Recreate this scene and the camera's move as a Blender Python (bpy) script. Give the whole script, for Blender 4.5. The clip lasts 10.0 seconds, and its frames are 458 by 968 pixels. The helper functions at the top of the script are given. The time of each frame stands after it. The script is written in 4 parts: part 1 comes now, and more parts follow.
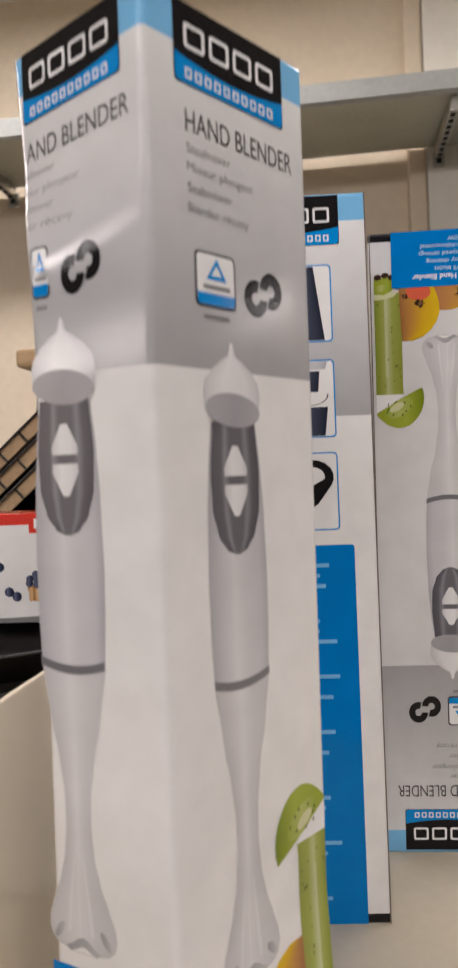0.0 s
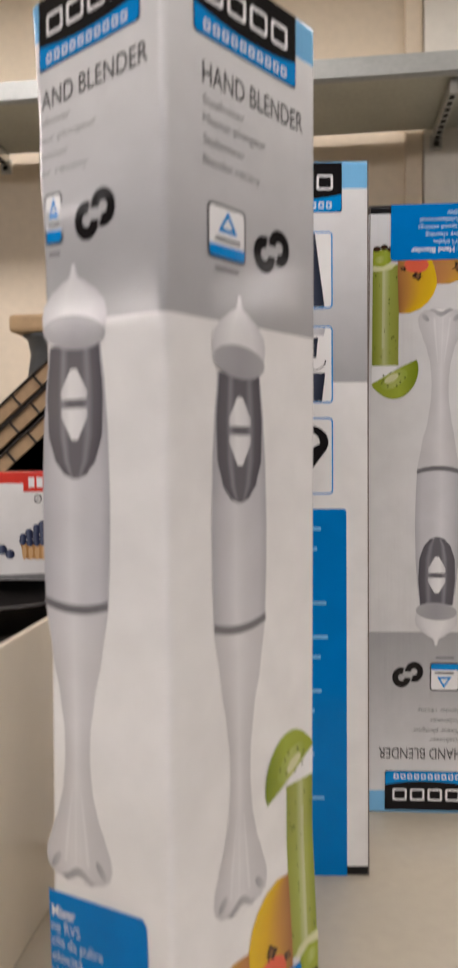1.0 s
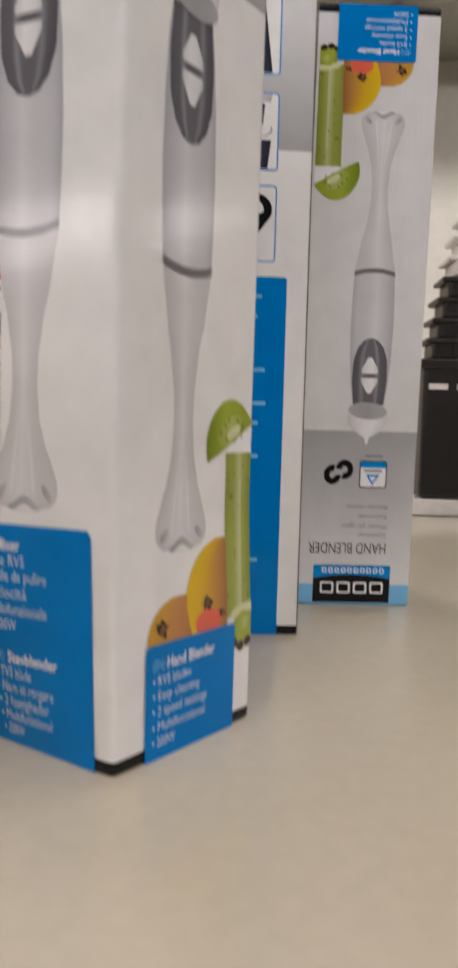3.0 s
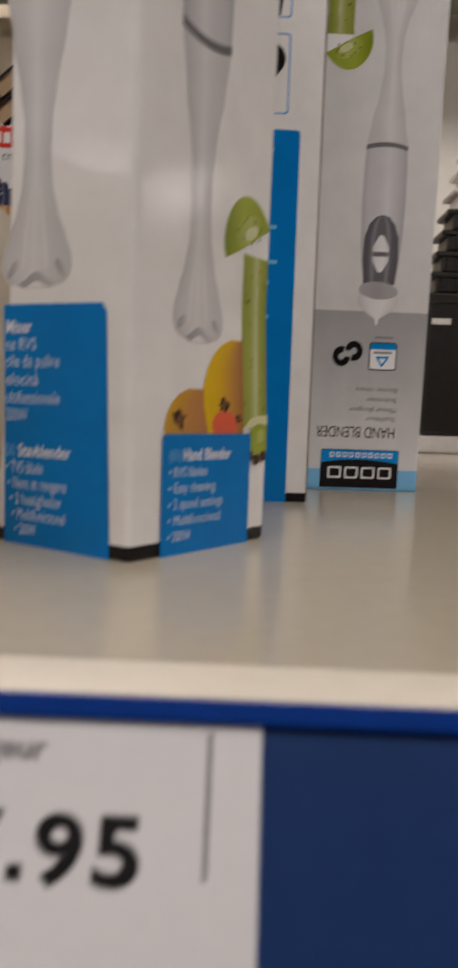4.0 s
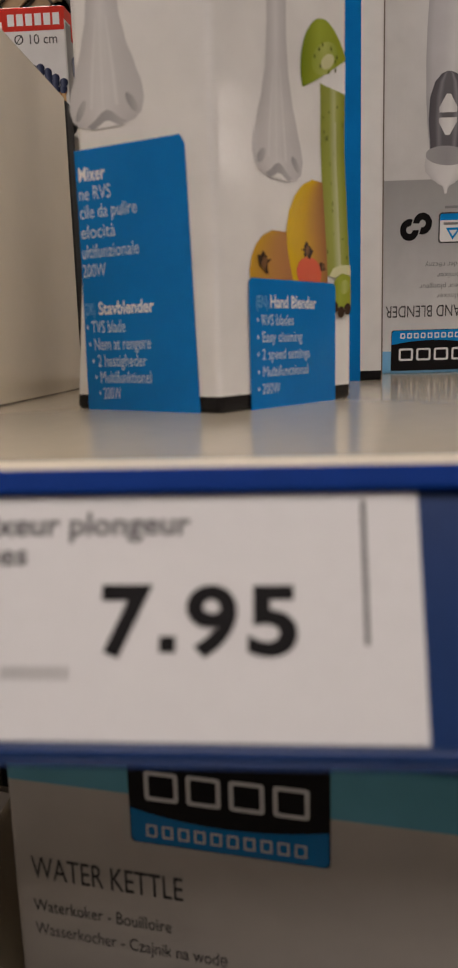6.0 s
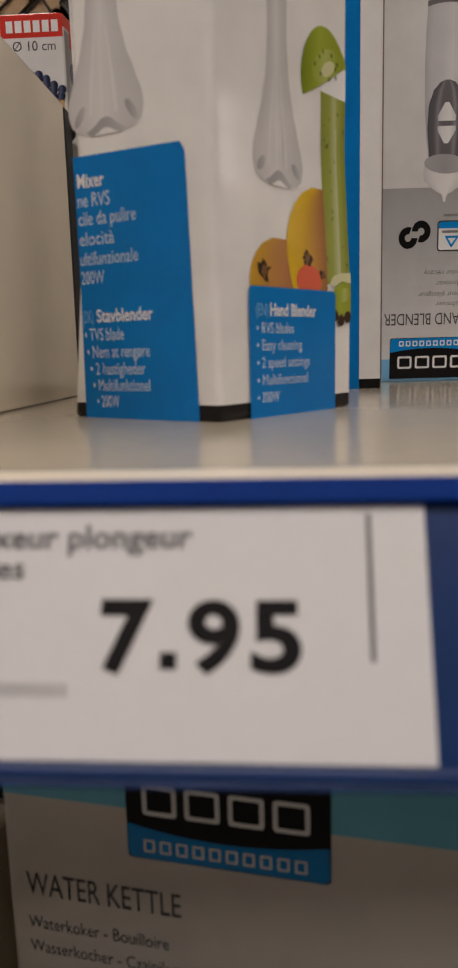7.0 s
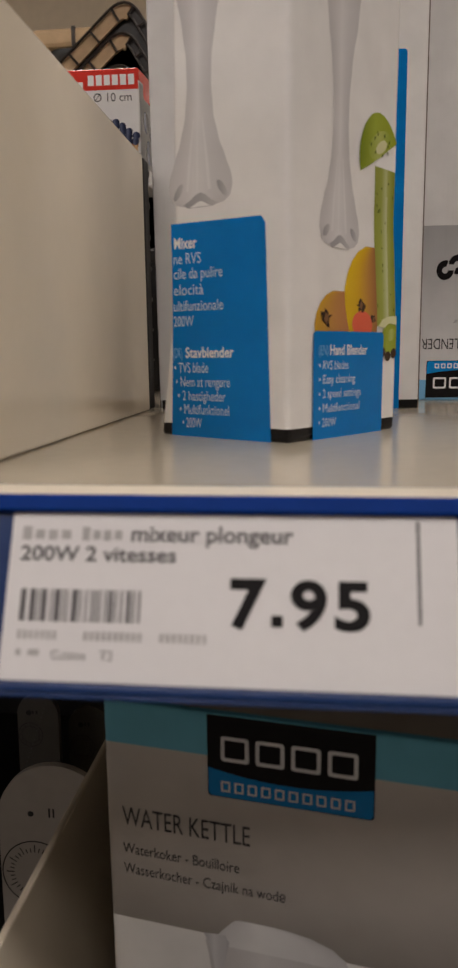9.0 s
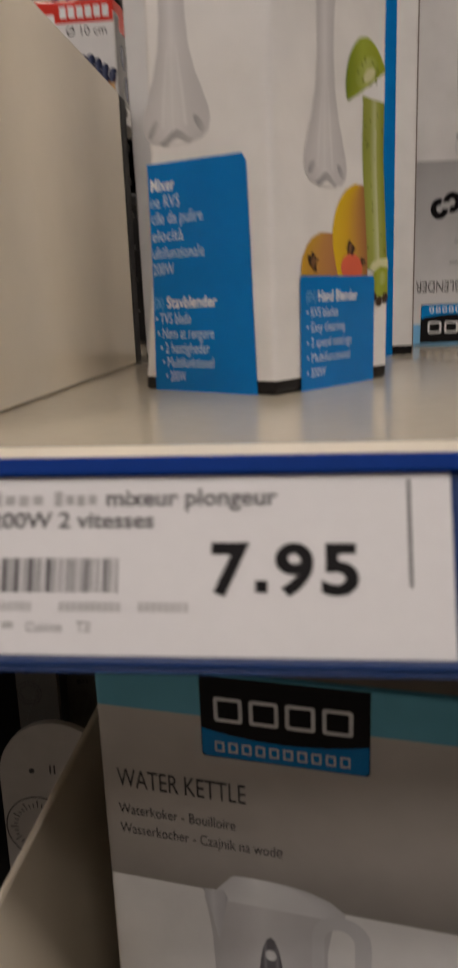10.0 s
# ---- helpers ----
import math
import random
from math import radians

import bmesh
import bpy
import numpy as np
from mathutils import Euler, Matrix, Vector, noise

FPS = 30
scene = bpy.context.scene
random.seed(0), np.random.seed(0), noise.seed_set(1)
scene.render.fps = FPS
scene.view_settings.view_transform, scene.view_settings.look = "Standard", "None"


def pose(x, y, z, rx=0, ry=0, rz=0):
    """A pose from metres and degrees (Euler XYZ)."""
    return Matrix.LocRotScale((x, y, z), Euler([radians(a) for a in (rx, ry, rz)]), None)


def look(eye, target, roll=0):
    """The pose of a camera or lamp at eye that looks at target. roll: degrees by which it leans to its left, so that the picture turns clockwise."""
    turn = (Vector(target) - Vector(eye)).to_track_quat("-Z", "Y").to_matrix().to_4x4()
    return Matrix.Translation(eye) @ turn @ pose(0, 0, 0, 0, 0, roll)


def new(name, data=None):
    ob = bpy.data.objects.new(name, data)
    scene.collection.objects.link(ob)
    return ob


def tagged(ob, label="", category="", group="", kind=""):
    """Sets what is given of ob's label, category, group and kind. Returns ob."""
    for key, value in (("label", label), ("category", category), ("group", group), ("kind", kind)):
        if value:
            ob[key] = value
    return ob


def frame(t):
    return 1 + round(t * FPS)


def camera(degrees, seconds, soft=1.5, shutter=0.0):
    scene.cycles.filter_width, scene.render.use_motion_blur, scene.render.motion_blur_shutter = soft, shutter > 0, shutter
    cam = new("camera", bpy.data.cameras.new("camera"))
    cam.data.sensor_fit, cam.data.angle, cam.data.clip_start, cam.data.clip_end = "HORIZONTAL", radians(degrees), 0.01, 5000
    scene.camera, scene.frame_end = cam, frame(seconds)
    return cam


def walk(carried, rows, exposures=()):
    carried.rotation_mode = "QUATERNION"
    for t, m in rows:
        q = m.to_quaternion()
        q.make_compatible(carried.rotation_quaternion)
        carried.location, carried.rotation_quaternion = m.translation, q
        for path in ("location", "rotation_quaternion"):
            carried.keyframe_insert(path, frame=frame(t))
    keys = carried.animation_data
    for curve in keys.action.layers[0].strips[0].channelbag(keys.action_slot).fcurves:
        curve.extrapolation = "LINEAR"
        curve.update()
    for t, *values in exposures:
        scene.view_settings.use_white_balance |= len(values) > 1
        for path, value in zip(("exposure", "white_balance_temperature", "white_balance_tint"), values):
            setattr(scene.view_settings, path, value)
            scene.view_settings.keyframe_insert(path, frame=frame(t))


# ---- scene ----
cam = camera(33.99, 10.0, soft=2.4, shutter=0.7)
PATH = [
    (0, (0.0516, 0.0416, 1.5359), (-0.0898, 1.0315, 1.5300), -2.23),
    (0.5, (0.0505, 0.0338, 1.5482), (-0.0841, 1.0247, 1.5449), -2.24),
    (1, (0.0460, 0.0343, 1.5260), (-0.0747, 1.0264, 1.4942), -0.41),
    (1.5, (0.0416, 0.0318, 1.4994), (-0.0685, 1.0249, 1.4593), 0.99),
    (2, (0.0396, 0.0223, 1.4700), (-0.0604, 1.0159, 1.4183), 1.07),
    (2.5, (0.0430, 0.0200, 1.4451), (-0.0592, 1.0130, 1.3864), 1.41),
    (2.7, (0.0433, 0.0189, 1.4353), (-0.0144, 1.0152, 1.3702), 1.75),
    (3.8, (0.0404, 0.0221, 1.3625), (0.0294, 1.0170, 1.2628), 1.36),
    (4, (0.0366, 0.0217, 1.3503), (0.0166, 1.0166, 1.2516), 1.97),
    (4.5, (0.0215, 0.0252, 1.3346), (-0.0786, 1.0050, 1.1616), -0.61),
    (5, (0.0207, 0.0267, 1.3242), (-0.0737, 1.0059, 1.1448), -1.00),
    (5.5, (0.0217, 0.0256, 1.3208), (-0.0640, 1.0045, 1.1356), -1.59),
    (7, (0.0202, 0.0285, 1.3214), (-0.0561, 1.0103, 1.1477), -1.52),
    (7.5, (0.0197, 0.0299, 1.3207), (-0.0632, 1.0094, 1.1370), -1.78),
    (8, (0.0164, 0.0138, 1.3237), (-0.0976, 0.9887, 1.1323), -2.53),
    (8.5, (0.0153, -0.0059, 1.3293), (-0.0857, 0.9699, 1.1356), -2.02),
    (9, (0.0101, -0.0218, 1.3334), (-0.1034, 0.9570, 1.1624), -0.72),
    (9.5, (0.0067, -0.0249, 1.3323), (-0.1034, 0.9541, 1.1611), -0.36),
    (10, (0.0130, -0.0116, 1.3333), (-0.0981, 0.9539, 1.0980), -2.18),
]
EXPOSURES = [(0.0, 0.09, 6480, 12), (2.5, 0.09, 6390, 11), (4.0, -0.40, 6600, 12), (4.5, -0.27, 6850, 13), (5.5, -0.38, 6900, 13), (10.0, -0.39, 6850, 12)]
walk(cam, [(t, look(eye, target, roll)) for t, eye, target, roll in PATH], EXPOSURES)

# the phone's lens: focused beyond the front box, so that the price tag goes soft
cam.data.dof.use_dof = True
cam.data.dof.focus_distance = 0.42
cam.data.dof.aperture_fstop = 29.0

# ---- world and light ----
world = bpy.data.worlds.new("world")
scene.world = world
world.use_nodes = True
world.node_tree.nodes["Background"].inputs[0].default_value = (1.0, 0.93, 0.85, 1)
world.node_tree.nodes["Background"].inputs[1].default_value = 0.02

LAMP_COLOUR = (1.0, 0.935, 0.905)
# Those at y -1.5 and -1.25 are added to brighten the lower carton.
# Unseen lamps at y 1.35 are added to brighten the wall behind.
LAMPS = [(x, -0.75) for x in (-5.6, -4.3, -3.0, -0.4, 1.2, 2.8, 4.4)] + [(x, y) for x in (-7.6, -6.4, -5.2) for y in (-4.2, -3.5)] + [(-1.2, -1.5), (0.4, -1.25), (6.1, 1.8), (-2.6, 1.35), (-0.6, 1.35), (1.4, 1.35)]
LAMP_WATTS = 10.2
CEILING = 3.0
for lx, ly in LAMPS:
    lamp = bpy.data.lights.new("unseen_ceiling_lamp", "AREA")
    lamp.shape, lamp.size, lamp.size_y = "RECTANGLE", 1.15, 0.24
    lamp.energy, lamp.color = LAMP_WATTS * (1.1 if ly == 1.35 else 0.6 if ly > 1 else 1.6 if ly < -3 else 0.8 if ly < -1 else 0.95), LAMP_COLOUR
    new("unseen_ceiling_lamp", lamp).matrix_world = pose(lx, ly, CEILING - 0.06)


# ---- materials ----
def shader(name, rough=0.5, metal=0.0, spec=0.5, coat=0.0):
    m = bpy.data.materials.new(name)
    m.use_nodes = True
    n, l = m.node_tree.nodes, m.node_tree.links
    b = n["Principled BSDF"]
    b.inputs["Roughness"].default_value = rough
    b.inputs["Metallic"].default_value = metal
    b.inputs["Specular IOR Level"].default_value = spec
    b.inputs["Coat Weight"].default_value = coat
    b.inputs["Coat Roughness"].default_value = 0.12
    return m, n, l, b


def mapped(n, l, scale):
    co, mp = n.new("ShaderNodeTexCoord"), n.new("ShaderNodeMapping")
    mp.inputs["Scale"].default_value = scale
    l.new(co.outputs["Object"], mp.inputs["Vector"])
    return mp.outputs["Vector"]


def noise_node(n, l, vector, scale, detail=3.0):
    t = n.new("ShaderNodeTexNoise")
    t.inputs["Scale"].default_value, t.inputs["Detail"].default_value = scale, detail
    l.new(vector, t.inputs["Vector"])
    return t.outputs["Fac"]


def mottled(n, l, colour, fac, low, high):
    """colour socket or value times a factor that the noise moves between low and high."""
    r = n.new("ShaderNodeMapRange")
    r.inputs["From Min"].default_value, r.inputs["From Max"].default_value = 0.3, 0.7
    r.inputs["To Min"].default_value, r.inputs["To Max"].default_value = low, high
    l.new(fac, r.inputs["Value"])
    mul = n.new("ShaderNodeVectorMath")
    mul.operation = "SCALE"
    if isinstance(colour, tuple):
        mul.inputs[0].default_value = colour[:3]
    else:
        l.new(colour, mul.inputs[0])
    l.new(r.outputs["Result"], mul.inputs["Scale"])
    return mul.outputs["Vector"]


def bumped(n, l, b, fac, depth, strength=1.0, normal=None):
    u = n.new("ShaderNodeBump")
    u.inputs["Distance"].default_value, u.inputs["Strength"].default_value = depth, strength
    l.new(fac, u.inputs["Height"])
    if normal:
        l.new(normal, u.inputs["Normal"])
    l.new(u.outputs["Normal"], b.inputs["Normal"])
    return u.outputs["Normal"]


def ramp(n, l, fac, stops):
    r = n.new("ShaderNodeValToRGB")
    e = r.color_ramp.elements
    while len(e) < len(stops):
        e.new(0.5)
    for k, (at, c) in enumerate(stops):
        e[k].position, e[k].color = at, (*c, 1)
    l.new(fac, r.inputs["Fac"])
    return r.outputs["Color"]


def printed(name, colour, rough=0.07, axis="", stops=(), flute=0.00002, crease=0.00006, spec=0.4):
    """Glossy print on corrugated card: faint upright flutes and soft dents. axis: the UV direction along which stops run."""
    m, n, l, b = shader(name, rough, 0.0, spec, 0.0)
    base = colour
    if axis:
        co, sep = n.new("ShaderNodeTexCoord"), n.new("ShaderNodeSeparateXYZ")
        l.new(co.outputs["UV"], sep.inputs[0])
        base = ramp(n, l, sep.outputs[axis], stops)
    v = mapped(n, l, (1, 1, 1))
    l.new(mottled(n, l, base, noise_node(n, l, v, 60), 0.95, 1.03), b.inputs["Base Color"])
    flutes = noise_node(n, l, mapped(n, l, (1, 1, 0.05)), 330, 1.0)
    dents = noise_node(n, l, v, 80, 2.0)
    crinkle = noise_node(n, l, mapped(n, l, (1, 1, 1)), 640, 3.0)
    first = bumped(n, l, b, flutes, flute)
    second = bumped(n, l, b, crinkle, crease * 1.0, 1.0, first)
    bumped(n, l, b, dents, crease, 1.0, second)
    return m


def plain(name, colour, rough=0.5, metal=0.0, scale=80.0, vary=0.08, bump=0.0002, spec=0.5):
    m, n, l, b = shader(name, rough, metal, spec)
    v = mapped(n, l, (1, 1, 1))
    f = noise_node(n, l, v, scale, 5.0)
    big = noise_node(n, l, v, scale * 0.07, 3.0)
    c = mottled(n, l, colour, f, 1 - vary, 1 + vary)
    l.new(mottled(n, l, c, big, 1 - vary, 1 + vary), b.inputs["Base Color"])
    if bump:
        bumped(n, l, b, f, bump)
    return m


WHITE = (0.80, 0.79, 0.78)
M_card = printed("white_card", WHITE)
M_grey = printed("grey_fade_print", (0.5, 0.5, 0.5), 0.07, "Y", ((0.0, (0.38, 0.38, 0.385)), (0.35, (0.50, 0.50, 0.51)), (1.0, (0.78, 0.78, 0.78))))
# Darker copies of the carton's grey and white: shade put into the colour.
M_grey_turned = printed("grey_fade_print_turned", (0.5, 0.5, 0.5), 0.07, "Y", ((0.0, (0.70, 0.70, 0.71)), (0.65, (0.46, 0.46, 0.47)), (1.0, (0.37, 0.37, 0.375))), 0.00017)
M_card_fluted = printed("shaded_white_fluted_card", (0.68, 0.675, 0.675), flute=0.00017)
M_sky = printed("light_blue_print", (0.20, 0.50, 0.80))
M_blue = printed("blue_print", (0.0, 0.185, 0.54), spec=0.16)
M_logo_blue = printed("bright_blue_print", (0.0, 0.25, 0.66))
M_black = printed("black_print", (0.012, 0.011, 0.012), spec=0.2)
M_ink = printed("dark_grey_ink", (0.06, 0.058, 0.06), 0.3, spec=0.2)
M_ink_soft = printed("mid_grey_ink", (0.22, 0.22, 0.225), 0.3)
M_paper_white = printed("white_ink", (0.82, 0.82, 0.82), 0.3)
M_tool = printed("grey_tool_print", WHITE, 0.07, "X", ((0.0, (0.42, 0.415, 0.44)), (0.18, (0.53, 0.525, 0.55)), (0.42, (0.66, 0.655, 0.67)), (0.62, (0.58, 0.575, 0.595)), (0.86, (0.54, 0.535, 0.56)), (1.0, (0.43, 0.425, 0.45))))
M_shaft = printed("pale_shaft_print", WHITE, 0.07, "X", ((0.0, (0.53, 0.52, 0.53)), (0.2, (0.60, 0.585, 0.595)), (0.45, (0.70, 0.69, 0.695)), (0.7, (0.61, 0.60, 0.61)), (1.0, (0.55, 0.54, 0.55))))
M_fold = printed("soft_fold_print", WHITE, 0.07, "X", ((0.0, (0.655, 0.645, 0.65)), (0.5, (0.72, 0.71, 0.715)), (1.0, (0.65, 0.64, 0.645))))
M_dome = printed("pale_dome_print", WHITE, 0.07, "X", ((0.0, (0.62, 0.615, 0.625)), (0.35, (0.80, 0.80, 0.80)), (0.75, (0.74, 0.735, 0.745)), (1.0, (0.58, 0.575, 0.59))))
M_collar = printed("collar_print", (0.27, 0.27, 0.285), 0.07, "X", ((0.0, (0.42, 0.415, 0.43)), (0.5, (0.36, 0.355, 0.375)), (1.0, (0.40, 0.395, 0.41))))
M_grip = printed("dark_grip_print", (0.12, 0.12, 0.13), 0.07, "X", ((0.0, (0.115, 0.11, 0.125)), (0.2, (0.135, 0.13, 0.145)), (0.28, (0.26, 0.255, 0.28)), (0.38, (0.145, 0.14, 0.155)), (0.64, (0.145, 0.14, 0.155)), (0.74, (0.24, 0.235, 0.26)), (0.84, (0.125, 0.12, 0.135)), (1.0, (0.095, 0.09, 0.105))))
M_ring = printed("dark_ring_print", (0.17, 0.165, 0.175))
M_panel_text = printed("pale_panel_ink", (0.60, 0.71, 0.80), 0.3)
M_seed = printed("dark_green_seed_print", (0.09, 0.11, 0.02))
M_slot = printed("shaded_slot_print", WHITE, 0.07, "X", ((0.0, (0.33, 0.325, 0.34)), (0.5, (0.40, 0.39, 0.405)), (1.0, (0.50, 0.49, 0.505))))
M_kiwi = printed("kiwi_green_print", (0.26, 0.34, 0.03), 0.07, "X", ((0.0, (0.17, 0.23, 0.012)), (0.4, (0.34, 0.41, 0.05)), (1.0, (0.30, 0.36, 0.035))))
M_kiwi_core = printed("kiwi_core_print", (0.40, 0.45, 0.10), 0.07, "X", ((0.0, (0.30, 0.38, 0.045)), (0.5, (0.46, 0.50, 0.14)), (1.0, (0.30, 0.38, 0.045))))
M_juice = printed("green_juice_print", (0.33, 0.37, 0.08), 0.07, "X", ((0.0, (0.27, 0.30, 0.05)), (0.35, (0.33, 0.37, 0.08)), (0.55, (0.50, 0.52, 0.26)), (0.66, (0.36, 0.39, 0.10)), (0.85, (0.28, 0.32, 0.05)), (1.0, (0.22, 0.27, 0.04))))
M_paper_cream = printed("pale_cream_print", (0.66, 0.66, 0.38))
M_juice_pale = printed("pale_juice_print", (0.52, 0.54, 0.30))
M_mango = printed("yellow_fruit_print", (0.62, 0.36, 0.03), 0.07, "X", ((0.0, (0.70, 0.46, 0.015)), (0.4, (0.64, 0.38, 0.02)), (0.75, (0.46, 0.22, 0.05)), (1.0, (0.33, 0.14, 0.05))))
M_orange = printed("orange_fruit_print", (0.5, 0.2, 0.06), 0.07, "X", ((0.0, (0.60, 0.34, 0.03)), (0.5, (0.50, 0.24, 0.07)), (1.0, (0.42, 0.17, 0.08))))
M_red = printed("red_print", (0.66, 0.05, 0.035))
M_coral = printed("coral_print", (0.72, 0.13, 0.07))
M_brown = printed("dark_brown_print", (0.05, 0.028, 0.018))
M_stem = printed("tan_stem_print", (0.20, 0.10, 0.045))
M_berry = printed("blueberry_print", (0.02, 0.03, 0.09), 0.07, "X", ((0.0, (0.022, 0.026, 0.055)), (0.3, (0.13, 0.15, 0.23)), (0.6, (0.04, 0.05, 0.10)), (1.0, (0.012, 0.014, 0.03))))
M_pastry = printed("pastry_print", (0.5, 0.26, 0.1), 0.07, "X", ((0.0, (0.42, 0.20, 0.07)), (0.5, (0.60, 0.34, 0.15)), (1.0, (0.36, 0.16, 0.06))))
M_crust = printed("pale_crust_print", (0.66, 0.42, 0.21))
M_teal = printed("teal_print", (0.17, 0.56, 0.74), 0.28)
M_kettle_grey = printed("kettle_grey_fade_print", (0.5, 0.5, 0.5), 0.3, "Y", ((0.0, (0.27, 0.248, 0.228)), (0.5, (0.52, 0.48, 0.44)), (1.0, (0.70, 0.655, 0.61))))
M_navy = printed("navy_tool_print", (0.03, 0.035, 0.06), 0.07, "X", ((0.0, (0.02, 0.022, 0.04)), (0.55, (0.07, 0.085, 0.13)), (1.0, (0.022, 0.025, 0.04))))
M_cardboard_edge = plain("card_edge", (0.16, 0.13, 0.11), 0.8)

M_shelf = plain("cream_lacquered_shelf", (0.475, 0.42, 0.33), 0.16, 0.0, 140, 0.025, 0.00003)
# Lighter cream than the board: light on the forward edge is painted in.
M_edge = plain("lit_cream_edge_lacquer", (0.74, 0.68, 0.57), 0.35, 0.0, 140, 0.03, 0.00003)
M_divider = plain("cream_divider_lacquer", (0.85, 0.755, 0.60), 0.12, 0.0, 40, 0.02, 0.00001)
# Near black that stands in for shade below the shelf and behind the divider.
M_painted_shade = plain("painted_shade_black", (0.013, 0.011, 0.010), 0.6)
M_rail_top = plain("royal_blue_rail_plastic", (0.0, 0.030, 0.21), 0.5, 0.0, 200, 0.05, 0.00003, 0.1)
M_rail = plain("slate_blue_rail_plastic", (0.012, 0.036, 0.125), 0.34, 0.0, 200, 0.06, 0.00003, 0.3)
M_tag = plain("white_label_paper", (0.69, 0.68, 0.685), 0.55, 0.0, 300, 0.012, 0.00003)
M_tag_ink = plain("black_label_ink", (0.012, 0.011, 0.012), 0.55, 0.0, 300, 0.1, 0, 0.12)
M_tag_grey = plain("grey_label_ink", (0.13, 0.125, 0.13), 0.55, 0.0, 300, 0.1, 0, 0.15)
M_tag_faint = plain("faint_label_ink", (0.40, 0.39, 0.39), 0.5, 0.0, 300, 0.1, 0)
M_wall = plain("beige_wall_paint", (0.78, 0.665, 0.515), 0.6, 0.0, 40, 0.035, 0.0003)
M_pillar = plain("pale_cream_paint", (0.88, 0.84, 0.76), 0.5, 0.0, 40, 0.03, 0.0002)
# The unseen south wall and the floor are darkened to cut bounced light.
M_south = plain("dark_unseen_wall", (0.11, 0.10, 0.09), 0.7, 0.0, 8, 0.3, 0.0005)
M_ceiling = plain("ceiling_paint", (0.7, 0.66, 0.6), 0.7)
M_floor = plain("grey_floor_tile", (0.11, 0.10, 0.09), 0.35, 0.0, 6, 0.1, 0.0002)
M_steel = plain("grey_green_shelf_lacquer", (0.50, 0.51, 0.44), 0.38, 0.2, 90, 0.06, 0.00008)
M_lip = plain("grey_lip_lacquer", (0.42, 0.435, 0.42), 0.3, 0.3, 90, 0.06, 0.00008)
M_zinc = plain("bright_zinc_steel", (0.55, 0.55, 0.53), 0.3, 0.9, 200, 0.1, 0.00005)
M_hole = plain("black_slot", (0.01, 0.01, 0.01), 0.8)
M_kraft = plain("kraft_card", (0.36, 0.245, 0.14), 0.75, 0.0, 160, 0.1, 0.0003)
M_wire = plain("dark_coated_wire", (0.03, 0.024, 0.02), 0.35, 0.4, 200, 0.2, 0.00005)
M_pan = plain("black_nonstick_coating", (0.022, 0.019, 0.018), 0.4, 0.2, 300, 0.15, 0.00005)
M_jug = plain("charcoal_grey_plastic", (0.055, 0.058, 0.06), 0.5, 0.0, 120, 0.12, 0.0001)
M_wood = plain("pale_wood", (0.55, 0.38, 0.21), 0.55, 0.0, 60, 0.1, 0.0002)
M_dial = plain("white_dial_plastic", (0.52, 0.49, 0.46), 0.35, 0.0, 100, 0.04, 0.00003)
# Dial plastic again, with the shade of the rear cards in its colour.
M_dial_shaded = plain("shaded_dial_plastic", (0.13, 0.12, 0.11), 0.35, 0.0, 100, 0.06, 0.00003)
M_basket_black = plain("black_basket_plastic", (0.014, 0.013, 0.013), 0.35, 0.0, 120, 0.2, 0.0001)
M_basket_white = plain("white_basket_plastic", (0.74, 0.71, 0.68), 0.45, 0.0, 120, 0.05, 0.0001)
M_lamp, n_, l_, b_ = shader("lamp_diffuser", 0.5)
b_.inputs["Base Color"].default_value = (0.9, 0.9, 0.88, 1)
b_.inputs["Emission Color"].default_value = (*LAMP_COLOUR, 1)
b_.inputs["Emission Strength"].default_value = 6.0
M_lamp_frame = plain("white_lamp_frame", (0.8, 0.8, 0.78), 0.4)


# ---- mesh helpers ----
def thing(name, at, label, category, group="", kind=""):
    ob = new(name)
    ob.location = at
    ob.empty_display_size = 0.02
    return tagged(ob, label, category, group, kind)


def link(name, bm, material, parent=None, label="", smooth=False):
    me = bpy.data.meshes.new(name)
    bm.normal_update()
    bm.to_mesh(me)
    bm.free()
    for m in material if isinstance(material, (list, tuple)) else (material,):
        me.materials.append(m)
    if smooth:
        for p in me.polygons:
            p.use_smooth = True
    ob = new(name, me)
    ob.parent = parent
    return tagged(ob, label)


def part(name, bm, material, parent, label="", smooth=False):
    return link(name, bm, material, parent, label, smooth)


def box(bm, lo, hi, bevel=0.0, segments=2):
    """A box between two corners, with rounded edges, added to bm."""
    vs = [bm.verts.new((x, y, z)) for z in (lo[2], hi[2]) for x, y in ((lo[0], lo[1]), (hi[0], lo[1]), (hi[0], hi[1]), (lo[0], hi[1]))]
    fs = [bm.faces.new([vs[k] for k in q]) for q in ((3, 2, 1, 0), (4, 5, 6, 7), (0, 1, 5, 4), (1, 2, 6, 5), (2, 3, 7, 6), (3, 0, 4, 7))]
    if bevel:
        bmesh.ops.bevel(bm, geom=list({e for f in fs for e in f.edges}), offset=bevel, segments=segments, affect="EDGES", profile=0.5)
    return bm


def boxed(lo, hi, bevel=0.0, segments=2):
    return box(bmesh.new(), lo, hi, bevel, segments)


